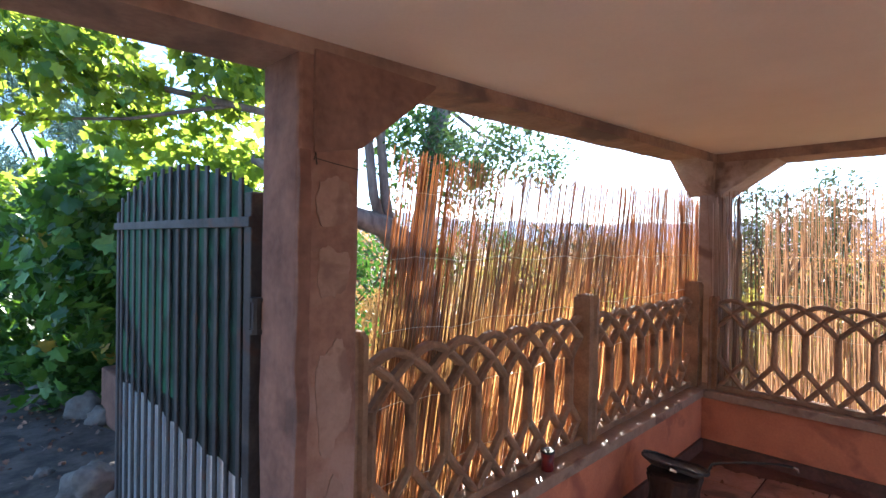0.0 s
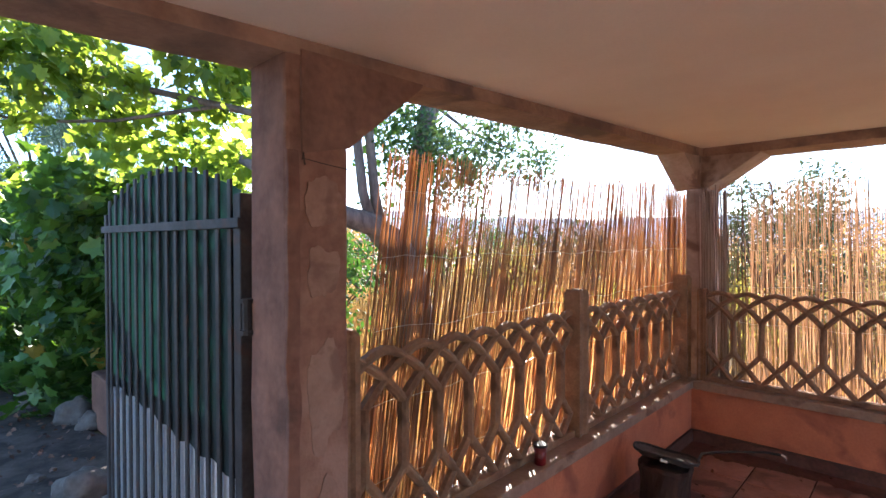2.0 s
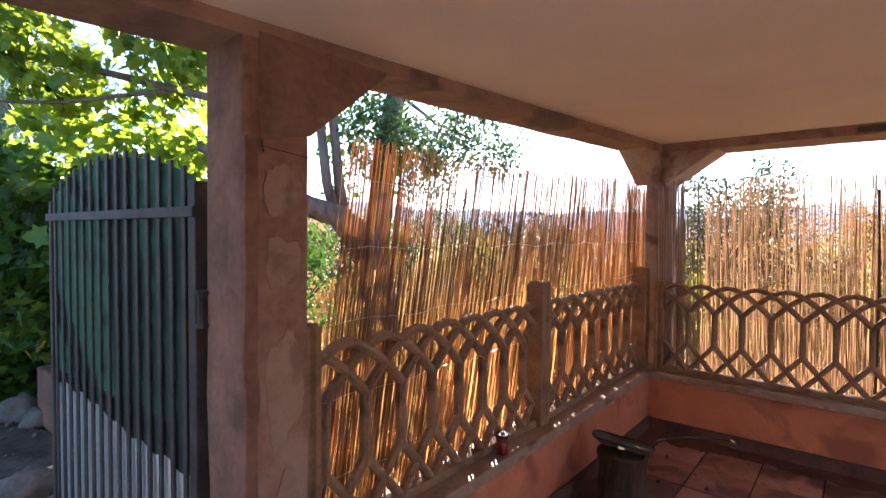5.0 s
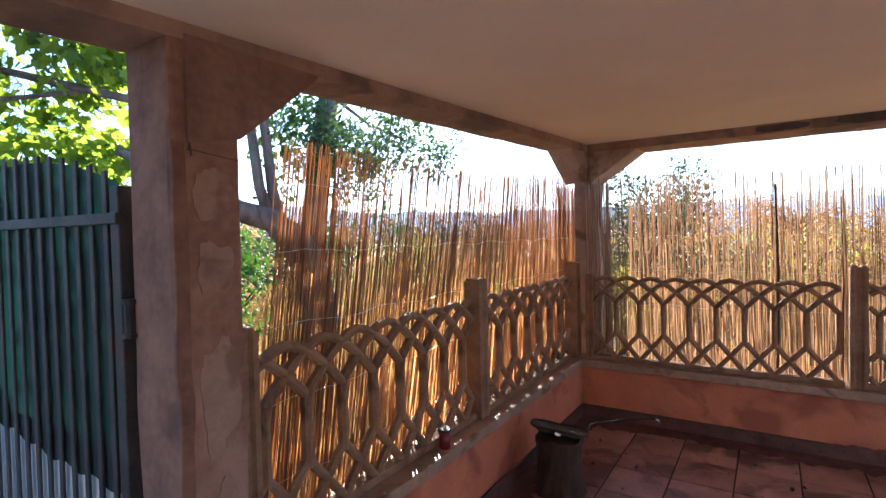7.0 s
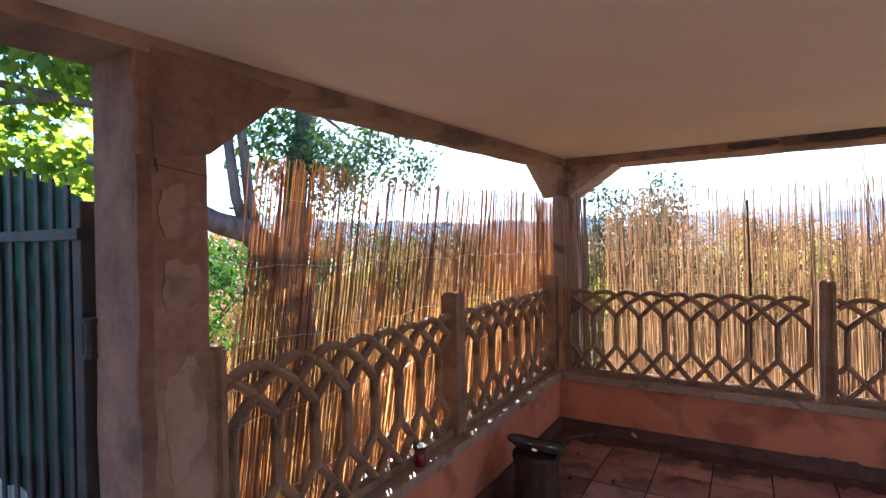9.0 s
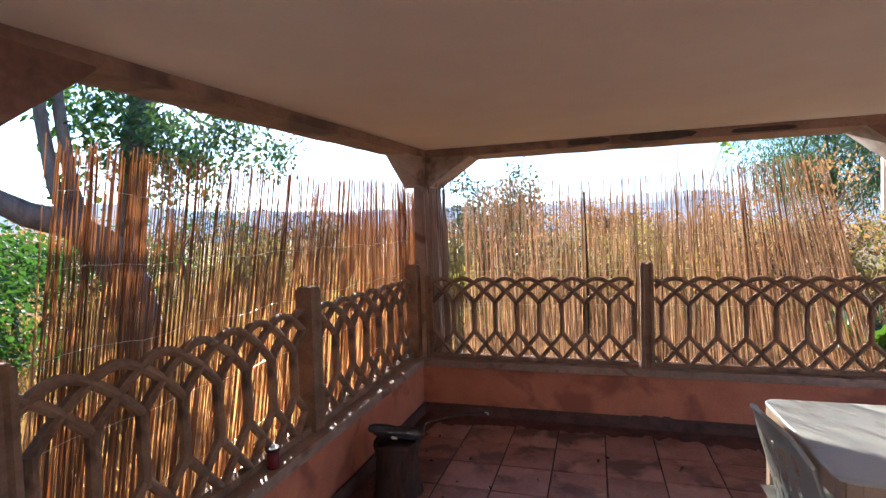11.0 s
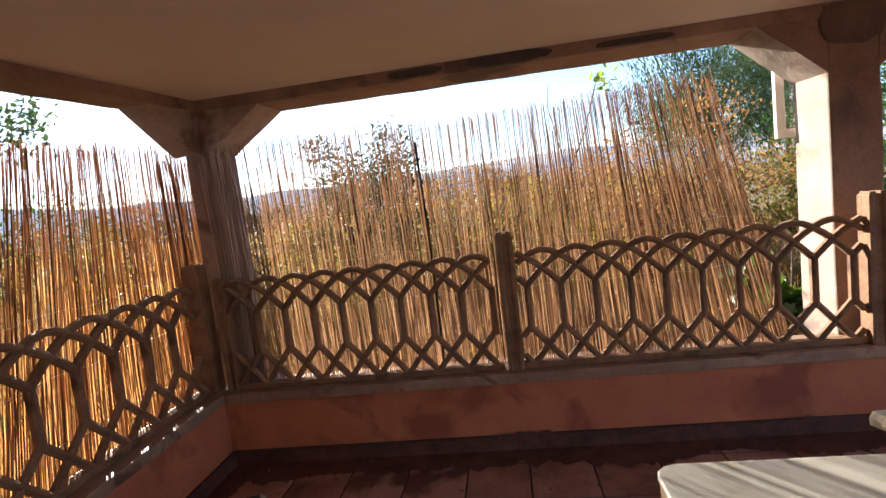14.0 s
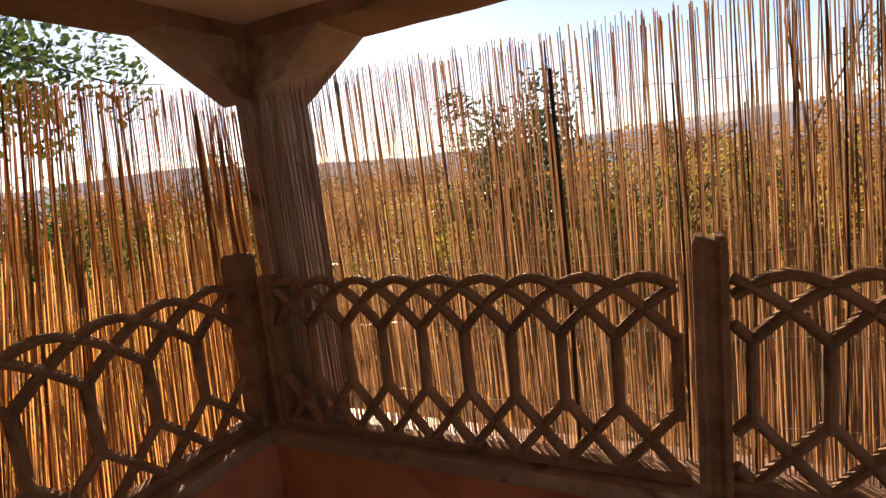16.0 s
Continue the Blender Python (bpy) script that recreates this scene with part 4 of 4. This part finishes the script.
for v in bm.verts:
    v.co = Vector((-12 + v.co.x * 16.5, 27 + v.co.y * 13, -0.02 + 0.03 * noise.noise(v.co * 4)))
solid("meadow", bm, LAWN, "patchy green meadow beyond the yard", "ground", "structure", smooth=True)
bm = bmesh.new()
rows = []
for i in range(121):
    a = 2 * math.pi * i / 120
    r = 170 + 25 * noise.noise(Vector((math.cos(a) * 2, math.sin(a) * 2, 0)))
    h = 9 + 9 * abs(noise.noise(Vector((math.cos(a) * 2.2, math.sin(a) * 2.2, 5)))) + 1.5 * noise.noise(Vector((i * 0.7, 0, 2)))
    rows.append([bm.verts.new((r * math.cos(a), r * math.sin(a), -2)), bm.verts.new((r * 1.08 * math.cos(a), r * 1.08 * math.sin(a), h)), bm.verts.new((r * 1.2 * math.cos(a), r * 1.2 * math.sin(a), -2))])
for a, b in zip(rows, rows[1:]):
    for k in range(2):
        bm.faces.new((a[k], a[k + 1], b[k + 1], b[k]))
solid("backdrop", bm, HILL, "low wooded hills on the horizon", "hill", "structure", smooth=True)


# ---- plants ----
LOBED = [(0.0, -0.45), (0.16, -0.30), (0.46, -0.36), (0.36, -0.10), (0.55, 0.14), (0.26, 0.16), (0.24, 0.34), (0.0, 0.56), (-0.24, 0.34), (-0.26, 0.16), (-0.55, 0.14), (-0.36, -0.10), (-0.46, -0.36), (-0.16, -0.30)]
OVAL = [(0.0, -0.5), (0.26, -0.1), (0.2, 0.24), (0.0, 0.5), (-0.2, 0.24), (-0.26, -0.1)]
NEEDLE = [(0.0, -0.5), (0.07, 0.0), (0.0, 0.5), (-0.07, 0.0)]


def leaf_mesh(places, size, outline, mat, seed, droop=0.5):
    """Many small leaves in one mesh: each a creased blade at its place, hanging or turned about."""
    gen = np.random.default_rng(seed)
    places = np.asarray(places, float)
    n, k = len(places), len(outline)
    shape = np.array([(x, y, 0.18 * abs(x) + 0.12 * y * y) for x, y in outline] + [(0.0, 0.0, -0.02)])
    yaw, tip, roll = gen.uniform(0, 2 * np.pi, n), gen.normal(-droop, 0.55, n), gen.normal(0, 0.5, n)
    s = size * gen.uniform(0.55, 1.25, n)
    pts = np.repeat(shape[None] * 1.0, n, 0) * s[:, None, None]
    for angle, (i, j) in ((roll, (2, 0)), (tip, (1, 2)), (yaw, (0, 1))):
        c, d = np.cos(angle)[:, None], np.sin(angle)[:, None]
        a, b = pts[:, :, i] * c - pts[:, :, j] * d, pts[:, :, i] * d + pts[:, :, j] * c
        pts[:, :, i], pts[:, :, j] = a, b
    pts += places[:, None, :]
    tri = np.array([(a, (a + 1) % k, k) for a in range(k)])
    faces = (tri[None] + (np.arange(n) * (k + 1))[:, None, None]).reshape(-1, 3)
    me = bpy.data.meshes.new("leaves")
    me.from_pydata(pts.reshape(-1, 3).tolist(), [], faces.tolist())
    me.materials.append(mat)
    return me


def clumps(blobs, count, seed, hollow=0.45):
    """Places for leaves in a loose set of clumps (x, y, z, radius), thinner inside, with gaps."""
    gen = np.random.default_rng(seed)
    blobs = np.array(blobs, float)
    weight = blobs[:, 3] ** 2
    pick = gen.choice(len(blobs), count, p=weight / weight.sum())
    way = gen.normal(size=(count, 3))
    way /= np.linalg.norm(way, axis=1)[:, None]
    r = hollow + (1 - hollow) * gen.uniform(0, 1, count) ** 0.7
    r *= 1 + 0.22 * gen.normal(size=count)
    return blobs[pick, :3] + way * (blobs[pick, 3] * r)[:, None] * np.array([1, 1, 0.85])


def scatter(lo, hi, count, radius, seed):
    gen = np.random.default_rng(seed)
    c = gen.uniform(lo, hi, (count, 3))
    return [(x, y, z, radius * r) for (x, y, z), r in zip(c, gen.uniform(0.6, 1.3, count))]


def tree(name, label, trunk, limbs, blobs, count, size, outline, mat, seed, bark=BARK, category="tree", droop=0.5):
    top = thing(name, label, category, pose(*trunk[0][0]))
    move = Matrix.Translation(-Vector(trunk[0][0]))
    bm = bmesh.new()
    for pts, radii in [trunk] + limbs:
        add_tube(bm, pts, radii, 10)
    roughen(bm, 0.012, 6)
    bm.transform(move)
    part("trunk", bm, bark, top, smooth=True)
    me = leaf_mesh(clumps(blobs, count, seed), size, outline, mat, seed, droop)
    me.transform(move)
    part("crown", me, mat, top)
    return top


G = -0.12
# the big-leaved tree outside the reed screen, with its boughs over the yard
trunk = ([(5.3, 4.6, G), (5.1, 4.4, 0.5), (4.8, 4.15, 1.05), (4.45, 4.05, 1.45), (4.15, 4.0, 1.64), (3.8, 4.0, 1.72), (3.5, 4.1, 1.9), (3.0, 4.4, 2.2)], [0.25, 0.22, 0.19, 0.16, 0.12, 0.10, 0.07, 0.04])
limbs = [([(4.75, 4.12, 1.1), (4.8, 4.1, 1.8), (4.82, 4.05, 2.4), (4.95, 4.0, 3.0), (5.1, 4.0, 3.8)], [0.15, 0.13, 0.12, 0.11, 0.09]),
         ([(4.25, 4.02, 1.6), (4.16, 4.0, 1.95), (4.1, 4.0, 2.5), (4.05, 4.0, 3.3)], [0.065, 0.05, 0.045, 0.04]),
         ([(4.12, 4.0, 1.64), (4.02, 4.0, 1.95), (3.95, 4.0, 2.45), (3.9, 4.0, 3.3)], [0.06, 0.05, 0.042, 0.035]),
         ([(3.95, 4.02, 2.6), (3.2, 4.4, 2.62), (2.4, 4.9, 2.78), (1.5, 5.3, 2.95), (0.6, 5.6, 3.15), (-0.4, 5.8, 3.3)], [0.045, 0.035, 0.028, 0.02, 0.014, 0.008]),
         ([(2.9, 4.6, 2.68), (2.2, 5.0, 2.5), (1.6, 5.2, 2.42), (1.25, 5.22, 2.52), (0.85, 5.27, 2.46), (0.5, 5.3, 2.38), (0.15, 5.3, 2.46), (-0.2, 5.3, 2.40)], [0.02, 0.014, 0.011, 0.010, 0.008, 0.007, 0.006, 0.004]),
         ([(1.5, 5.3, 2.95), (1.2, 5.3, 2.75), (0.9, 5.3, 2.6)], [0.015, 0.011, 0.007]),
         ([(4.95, 4.0, 3.0), (5.0, 3.5, 2.62), (5.2, 3.15, 2.42), (5.7, 3.05, 2.3), (6.2, 3.1, 2.35)], [0.024, 0.014, 0.009, 0.006, 0.003]),
         ([(5.0, 3.5, 2.62), (4.7, 3.15, 2.45), (4.4, 3.0, 2.3)], [0.012, 0.008, 0.004])]
blobs = (scatter((1.7, 4.3, 2.25), (3.6, 5.6, 3.9), 34, 0.34, 1) + scatter((0.7, 4.8, 2.5), (2.0, 5.8, 3.7), 12, 0.22, 2)
         + scatter((-1.2, 5.2, 3.1), (0.8, 5.9, 3.5), 9, 0.14, 3) + scatter((-0.6, 5.2, 2.38), (0.9, 5.4, 2.55), 7, 0.10, 4) + scatter((2.2, 4.2, 1.75), (3.4, 5.6, 2.4), 12, 0.26, 9))
crowned = tree("broadleaf_tree", "leaning grey-barked tree with yellow-green lobed leaves", trunk, limbs, blobs, 3000, 0.125, LOBED, LEAF_YELLOW, 5, droop=0.9)
me = leaf_mesh(clumps(scatter((3.6, 3.8, 2.0), (4.9, 4.6, 3.6), 16, 0.34, 6) + scatter((3.3, 4.2, 0.4), (4.6, 5.2, 1.7), 14, 0.32, 8), 4200, 6), 0.072, OVAL, LEAF_DARK, 6)
me.transform(Matrix.Translation((-5.3, -4.6, -G)))
part("crown", me, LEAF_DARK, crowned, "darker green small leaves")
me = leaf_mesh(clumps(scatter((4.3, 2.85, 2.12), (6.1, 3.45, 2.68), 36, 0.17, 7) + scatter((4.4, 3.7, 1.95), (6.0, 4.6, 3.0), 34, 0.22, 17), 5600, 16), 0.060, OVAL, LEAF_DEEP, 16)
me.transform(Matrix.Translation((-5.3, -4.6, -G)))
part("crown", me, LEAF_DEEP, crowned, "dark small leaves on the low boughs")
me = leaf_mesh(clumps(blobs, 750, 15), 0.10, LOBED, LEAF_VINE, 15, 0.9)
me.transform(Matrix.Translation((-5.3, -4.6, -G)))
part("crown", me, LEAF_VINE, crowned, "dark green lobed leaves, shade of the crown in their colour")

boughs = [p for pts in (limbs[3][0][2:], limbs[4][0][2:], limbs[5][0]) for a, b in zip(pts, pts[1:]) for p in (a, tuple((u + v) / 2 for u, v in zip(a, b)))]
me = leaf_mesh(clumps([(x, y, z + 0.02, 0.17) for x, y, z in boughs], 430, 28, 0.1), 0.115, LOBED, LEAF_YELLOW, 28, 0.9)
me.transform(Matrix.Translation((-5.3, -4.6, -G)))
part("crown", me, LEAF_YELLOW, crowned, "sparse lobed leaves along the thin boughs")

# creeper over a low wall, on the edge of the yard
top = thing("creeper", "dense dark green lobed-leaf creeper with yellowing leaves", "creeper", pose(2.4, 6.5, G))
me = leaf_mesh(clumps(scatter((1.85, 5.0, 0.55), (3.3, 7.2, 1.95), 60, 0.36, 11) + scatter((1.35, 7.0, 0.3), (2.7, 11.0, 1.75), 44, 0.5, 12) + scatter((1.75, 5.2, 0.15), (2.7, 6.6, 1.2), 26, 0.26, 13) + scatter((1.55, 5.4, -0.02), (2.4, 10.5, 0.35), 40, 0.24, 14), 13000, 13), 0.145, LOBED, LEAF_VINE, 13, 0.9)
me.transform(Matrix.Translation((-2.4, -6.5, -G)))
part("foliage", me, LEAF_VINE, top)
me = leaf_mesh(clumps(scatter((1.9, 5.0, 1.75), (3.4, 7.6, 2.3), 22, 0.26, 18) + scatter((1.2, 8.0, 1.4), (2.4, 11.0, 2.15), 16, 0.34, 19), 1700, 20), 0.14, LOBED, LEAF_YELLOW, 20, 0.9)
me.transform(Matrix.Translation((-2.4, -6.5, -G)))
part("sunlit_leaves", me, LEAF_YELLOW, top, "yellow-green lobed leaves on top, sunlight put into their colour")
gen = np.random.default_rng(31)
spots = np.stack([gen.uniform(-0.75, 0.1, 42), gen.uniform(-1.6, 0.6, 42), gen.uniform(0.4, 1.7, 42)], 1)
part("yellowed_leaves", leaf_mesh(spots, 0.14, LOBED, LEAF_AUTUMN, 32, 0.9), LEAF_AUTUMN, top, "yellowed lobed leaves")
for i in range(16):
    a, b = rng.uniform(2.2, 3.2), rng.uniform(5.9, 10.5)
    bm = tube([(a - 2.4, b - 6.5, 0.0), (a - 2.4 + rng.uniform(-0.2, 0.2), b - 6.5, 0.7), (a - 2.4 + rng.uniform(-0.4, 0.4), b - 6.5 + rng.uniform(-0.4, 0.4), 1.6)], [0.018, 0.012, 0.005], 6)
    part("stem", bm, TWIG, top)
for x, y, s in ((2.0, 5.5, 0.16), (1.92, 5.85, 0.12), (2.05, 5.2, 0.11), (1.80, 6.3, 0.13), (1.70, 3.78, 0.15), (1.80, 3.45, 0.10), (1.55, 4.3, 0.05)):
    bm = bmesh.new()
    bmesh.ops.create_icosphere(bm, subdivisions=3, radius=1.0)
    for v in bm.verts:
        v.co *= 1 + 0.5 * noise.noise(v.co * 1.4 + Vector((x * 7, y * 3, 0))) + 0.22 * noise.noise(v.co * 4 + Vector((x, y, 0)))
        v.co = Vector((x + v.co.x * s, y + v.co.y * s * 0.8, G + s * 0.5 + v.co.z * s * 0.75))
    solid("boulder", bm, ROCK, "rough grey boulder at the edge of the yard", "stone", group="edge stones", smooth=True)
solid("wall_stub", roughen(box((2.07, 4.6, G), (2.3, 5.3, 0.36), 0.02), 0.02, 4, 0), STUB, "low brown rendered wall stub beside the gate", "wall", "structure")

# litter on the yard
gen = np.random.default_rng(8)
spots = np.stack([gen.uniform(0.4, 2.2, 900), gen.uniform(2.4, 10, 900), np.full(900, -0.075)], 1)
solid_leaves = tagged(new("fallen_leaves", leaf_mesh(spots, 0.036, LOBED, LEAF_DRY, 8, 0.0)), "scattered dry brown fallen leaves", "leaves", kind="stuff")

# crumbs of dry leaf on the porch floor, most of them along the walls
gen = np.random.default_rng(44)
spots = np.concatenate([np.stack([gen.uniform(3.2, 4.9, 46), gen.uniform(0.55, 1.26, 46), np.full(46, 0.009)], 1), np.stack([gen.uniform(4.3, 4.93, 40), gen.uniform(-1.8, 1.0, 40), np.full(40, 0.009)], 1),
                        np.stack([gen.uniform(3.0, 4.6, 22), gen.uniform(-0.6, 0.8, 22), np.full(22, 0.009)], 1)])
tagged(new("leaf_crumbs", leaf_mesh(spots, 0.024, LOBED, LEAF_DRY, 44, 0.0)), "dry brown leaf crumbs on the clay tiles", "leaves", kind="stuff")

# shrubs and trees beyond
def shrub(name, label, x, y, wide, high, count, size, outline, mat, seed, stem=None, category="shrub", lobes=12, floor_at=0.25):
    blobs = scatter((x - wide / 2, y - wide / 2, G + high * floor_at), (x + wide / 2, y + wide / 2, G + high * 0.9), lobes, wide * 0.24, seed)
    gen2 = random.Random(seed)
    limbs = [([(x, y, G + high * (0.15 + 0.6 * floor_at)), (x + gen2.uniform(-0.25, 0.25) * wide, y + gen2.uniform(-0.25, 0.25) * wide, G + high * (0.5 + 0.3 * floor_at)), (x + gen2.uniform(-0.45, 0.45) * wide, y + gen2.uniform(-0.45, 0.45) * wide, G + high * 0.9)],
              [0.012 * wide, 0.008 * wide, 0.003 * wide]) for i in range(7)]
    return tree(name, label, ([(x, y, G), (x + 0.02, y, G + high * 0.3), (x, y, G + high * 0.75)], [0.03 * wide, 0.022 * wide, 0.008 * wide]), limbs, blobs, count, size, outline, mat, seed, TWIG, category)


shrub("olive_tree", "grey-green olive tree beyond the reed screen", 10.0, 1.85, 1.8, 2.7, 6500, 0.075, OVAL, LEAF_OLIVE, 21, lobes=16, category="tree")
shrub("oak_tree", "dense sunlit green oak outside the porch", 8.6, -6.3, 3.2, 3.6, 12000, 0.09, OVAL, LEAF_DARK, 22, lobes=34, category="tree", floor_at=0.1)
shrub("oak_tree", "dense sunlit green oak outside the porch", 7.6, -3.9, 1.3, 1.6, 1600, 0.085, OVAL, LEAF_DARK, 23, lobes=10, category="tree", floor_at=0.1)
shrub("pine_tree", "tall sparse dark green pine", 15.5, -5.6, 3.6, 4.9, 17000, 0.20, NEEDLE, LEAF_DEEP, 24, lobes=26, category="tree", floor_at=0.4)
shrub("pine_tree", "tall sparse dark green pine", 17.5, -8.4, 3.6, 5.2, 14000, 0.20, NEEDLE, LEAF_DEEP, 25, lobes=20, category="tree", floor_at=0.4)
shrub("pine_tree", "bluish pine beyond the yard", 3.3, 16.0, 4.0, 7.6, 26000, 0.24, NEEDLE, LEAF_PINE, 26, lobes=30, category="tree", floor_at=0.2)
shrub("pine_tree", "bluish pine beyond the yard", 6.6, 17.5, 3.0, 5.6, 11000, 0.24, NEEDLE, LEAF_PINE, 27, lobes=30, category="tree", floor_at=0.1)
shrub("pine_tree", "bluish pine beyond the yard", -3.6, 15.0, 1.8, 6.2, 2600, 0.22, NEEDLE, LEAF_PINE, 28, lobes=12, category="tree", floor_at=0.6)
for i, (x, y, w, h) in enumerate(((0.2, 13.5, 1.8, 3.3), (-1.6, 15.5, 2.0, 3.0), (1.6, 14.5, 1.8, 3.2), (-3.6, 16.0, 2.4, 2.8))):
    shrub("berry_shrub", "loose shrub with reddish leaves and berries", x, y, w, h, 1700, 0.12, OVAL, LEAF_RED, 30 + i, lobes=14)
for i, (x, y, w, h) in enumerate(((8.2, 0.2, 1.0, 1.1), (8.0, -1.3, 1.1, 1.2), (9.6, -2.4, 1.4, 1.6), (7.6, 1.6, 1.0, 1.1), (7.2, 3.0, 1.1, 1.0), (9.4, -4.3, 1.5, 1.7), (11.5, 0.4, 1.6, 1.7), (12.0, -1.6, 1.7, 1.8), (7.4, -2.4, 0.9, 1.1), (8.3, -3.1, 1.0, 1.2))):
    shrub("golden_shrub", "low shrub with yellowing leaves among dry grass", x, y, w, h, 2600, 0.052, OVAL, LEAF_GOLD, 40 + i, lobes=10, floor_at=0.1)
for i, (x, y, w, h) in enumerate(((4.4, 6.6, 1.8, 1.9), (3.4, 5.0, 1.1, 1.5), (5.2, 6.4, 1.9, 1.7), (8.2, 8.5, 2.4, 2.0), (13.0, 11.5, 2.8, 2.6), (6.0, 9.5, 2.6, 2.6))):
    shrub("green_shrub", "leafy green shrub beyond the reed screen", x, y, w, h, 2200, 0.10, OVAL, LEAF_DARK, 60 + i, lobes=14, floor_at=0.1)
for i, (x, y, w, h) in enumerate(((6.35, -2.55, 0.7, 1.15), (6.5, -3.6, 0.8, 1.0))):
    shrub("fig_sapling", "young fig with bright green lobed leaves", x, y, w, h, 170, 0.17, LOBED, LEAF_VINE, 70 + i, lobes=8)

for i, (x, y, w, h) in enumerate(((9.0, -2.7, 1.6, 2.0), (10.4, -3.6, 2.0, 2.6), (8.2, -1.9, 1.2, 1.6), (11.5, -2.0, 1.8, 2.0))):
    shrub("rusty_shrub", "dense rust-brown shrub beyond the reed screen", x, y, w, h, 4600, 0.056, OVAL, LEAF_RUST, 140 + i, lobes=14, floor_at=0.1)
thicket = random.Random(91)
for i in range(34):
    around, away = radians(thicket.uniform(-24, 46)), thicket.uniform(8.5, 17)
    rusty = thicket.random() < 0.55
    shrub("thicket_shrub", "rusty autumn shrub in the rough field" if rusty else "yellowing shrub in the rough field", 1.5 + away * math.cos(around), away * math.sin(around), thicket.uniform(1.3, 2.1), thicket.uniform(1.2, 1.75),
          1900, 0.066, OVAL, LEAF_RUST if rusty else LEAF_GOLD, 100 + i, lobes=10, floor_at=0.1)

for i in range(30):
    around, away = radians(thicket.uniform(-26, 66)), thicket.uniform(19, 34)
    shrub("distant_shrub", "rounded rust-brown shrub far off in the field", 1.5 + away * math.cos(around), away * math.sin(around), thicket.uniform(3.0, 4.8), thicket.uniform(1.7, 2.7),
          1300, 0.17, OVAL, LEAF_RUST if i % 5 else LEAF_OLIVE, 200 + i, lobes=9, floor_at=0.1)

# bare sapling that rises over the screen
top = thing("bare_sapling", "thin bare sapling with a few green leaves", "sapling", pose(7.1, -1.15, G))
bm = bmesh.new()
for pts in ([(0, 0, 0), (0.02, 0.05, 1.0), (0, 0.12, 1.75), (-0.02, 0.22, 2.25), (0, 0.2, 2.45)], [(0, 0.1, 1.6), (0.05, -0.1, 2.0), (0, -0.22, 2.4)]):
    add_tube(bm, pts, [0.007 - 0.001 * i for i in range(len(pts))], 6)
part("trunk", bm, TWIG, top)
part("crown", leaf_mesh(clumps([(0, -0.28, 2.42, 0.13)], 30, 77), 0.09, OVAL, LEAF_YELLOW, 77), LEAF_YELLOW, top)

# dry grass beyond the parapets
gen = np.random.default_rng(12)
n = 26000
px, py = gen.uniform(5.7, 20, n), gen.uniform(-7, 14, n)
extra = gen.uniform(0, 1, n) < 0.3
px, py = np.where(extra, gen.uniform(2.2, 8, n), px), np.where(extra, gen.uniform(1.9, 9, n), py)
keep = ~((px < 2.6) & (py > 1.4))
px, py = px[keep], py[keep]
n = len(px)
high = gen.uniform(0.22, 0.75, n)
base = np.stack([px, py, np.full(n, G)], 1)
across = gen.uniform(0, np.pi, n)
side = np.stack([np.cos(across), np.sin(across), np.zeros(n)], 1) * 0.008
bend = np.stack([gen.normal(0, 0.12, n), gen.normal(0, 0.12, n), high], 1)
pts = np.stack([base - side, base + side, base + bend * np.array([0.35, 0.35, 0.6]) + side * 0.7, base + bend * np.array([0.35, 0.35, 0.6]) - side * 0.7, base + bend], 1)
me = bpy.data.meshes.new("grass")
quads = [(5 * i, 5 * i + 1, 5 * i + 2, 5 * i + 3) for i in range(n)] + [(5 * i + 3, 5 * i + 2, 5 * i + 4) for i in range(n)]
me.from_pydata(pts.reshape(-1, 3).tolist(), [], quads)
me.materials.append(GRASS)
tagged(new("grass", me), "tall dry golden grass", "grass", kind="stuff")


# ---- floor tiles ----
def tile_mesh(seed):
    gen2 = random.Random(seed)
    h, b = TILE_SIZE / 2 - 0.0048, 0.004
    lift = [gen2.uniform(-0.0012, 0.0012) for i in range(4)]
    corners = ((-1, -1), (1, -1), (1, 1), (-1, 1))
    verts = [(sx * h, sy * h, -0.010) for sx, sy in corners] + [(sx * h, sy * h, -0.003 + l) for (sx, sy), l in zip(corners, lift)] + [(sx * (h - b), sy * (h - b), l) for (sx, sy), l in zip(corners, lift)]
    faces = [(k, (k + 1) % 4, 4 + (k + 1) % 4, 4 + k) for k in range(4)] + [(4 + k, 4 + (k + 1) % 4, 8 + (k + 1) % 4, 8 + k) for k in range(4)] + [(8, 9, 10, 11)]
    return verts, faces


shared = []
for i in range(6):
    me = bpy.data.meshes.new("tile")
    me.from_pydata(*((lambda v, f: (v, [], f))(*tile_mesh(i))))
    me.materials.append(TILE)
    shared.append(me)
rest_v, rest_f = [], []
for i in range(-14, 4):
    for j in range(-16, 3):
        x, y = TILE_X + (i + 0.5) * TILE_SIZE, TILE_Y + (j + 0.5) * TILE_SIZE
        if x > 5.0 or y > 1.40 or x < -0.6 or y < -4.6:
            continue
        if x > 1.6 and y > -2.4:
            ob = part("tile", rng.choice(shared), TILE, floor)
            ob.location = (x, y, rng.uniform(-0.001, 0.001))
        else:
            v, f = tile_mesh(rng.randrange(99))
            o = len(rest_v)
            rest_v += [(a + x, b + y, c) for a, b, c in v]
            rest_f += [tuple(o + k for k in q) for q in f]
me = bpy.data.meshes.new("tiles")
me.from_pydata(rest_v, [], rest_f)
me.materials.append(TILE_REST)
tagged(part("tiles", me, TILE_REST, floor), kind="stuff")
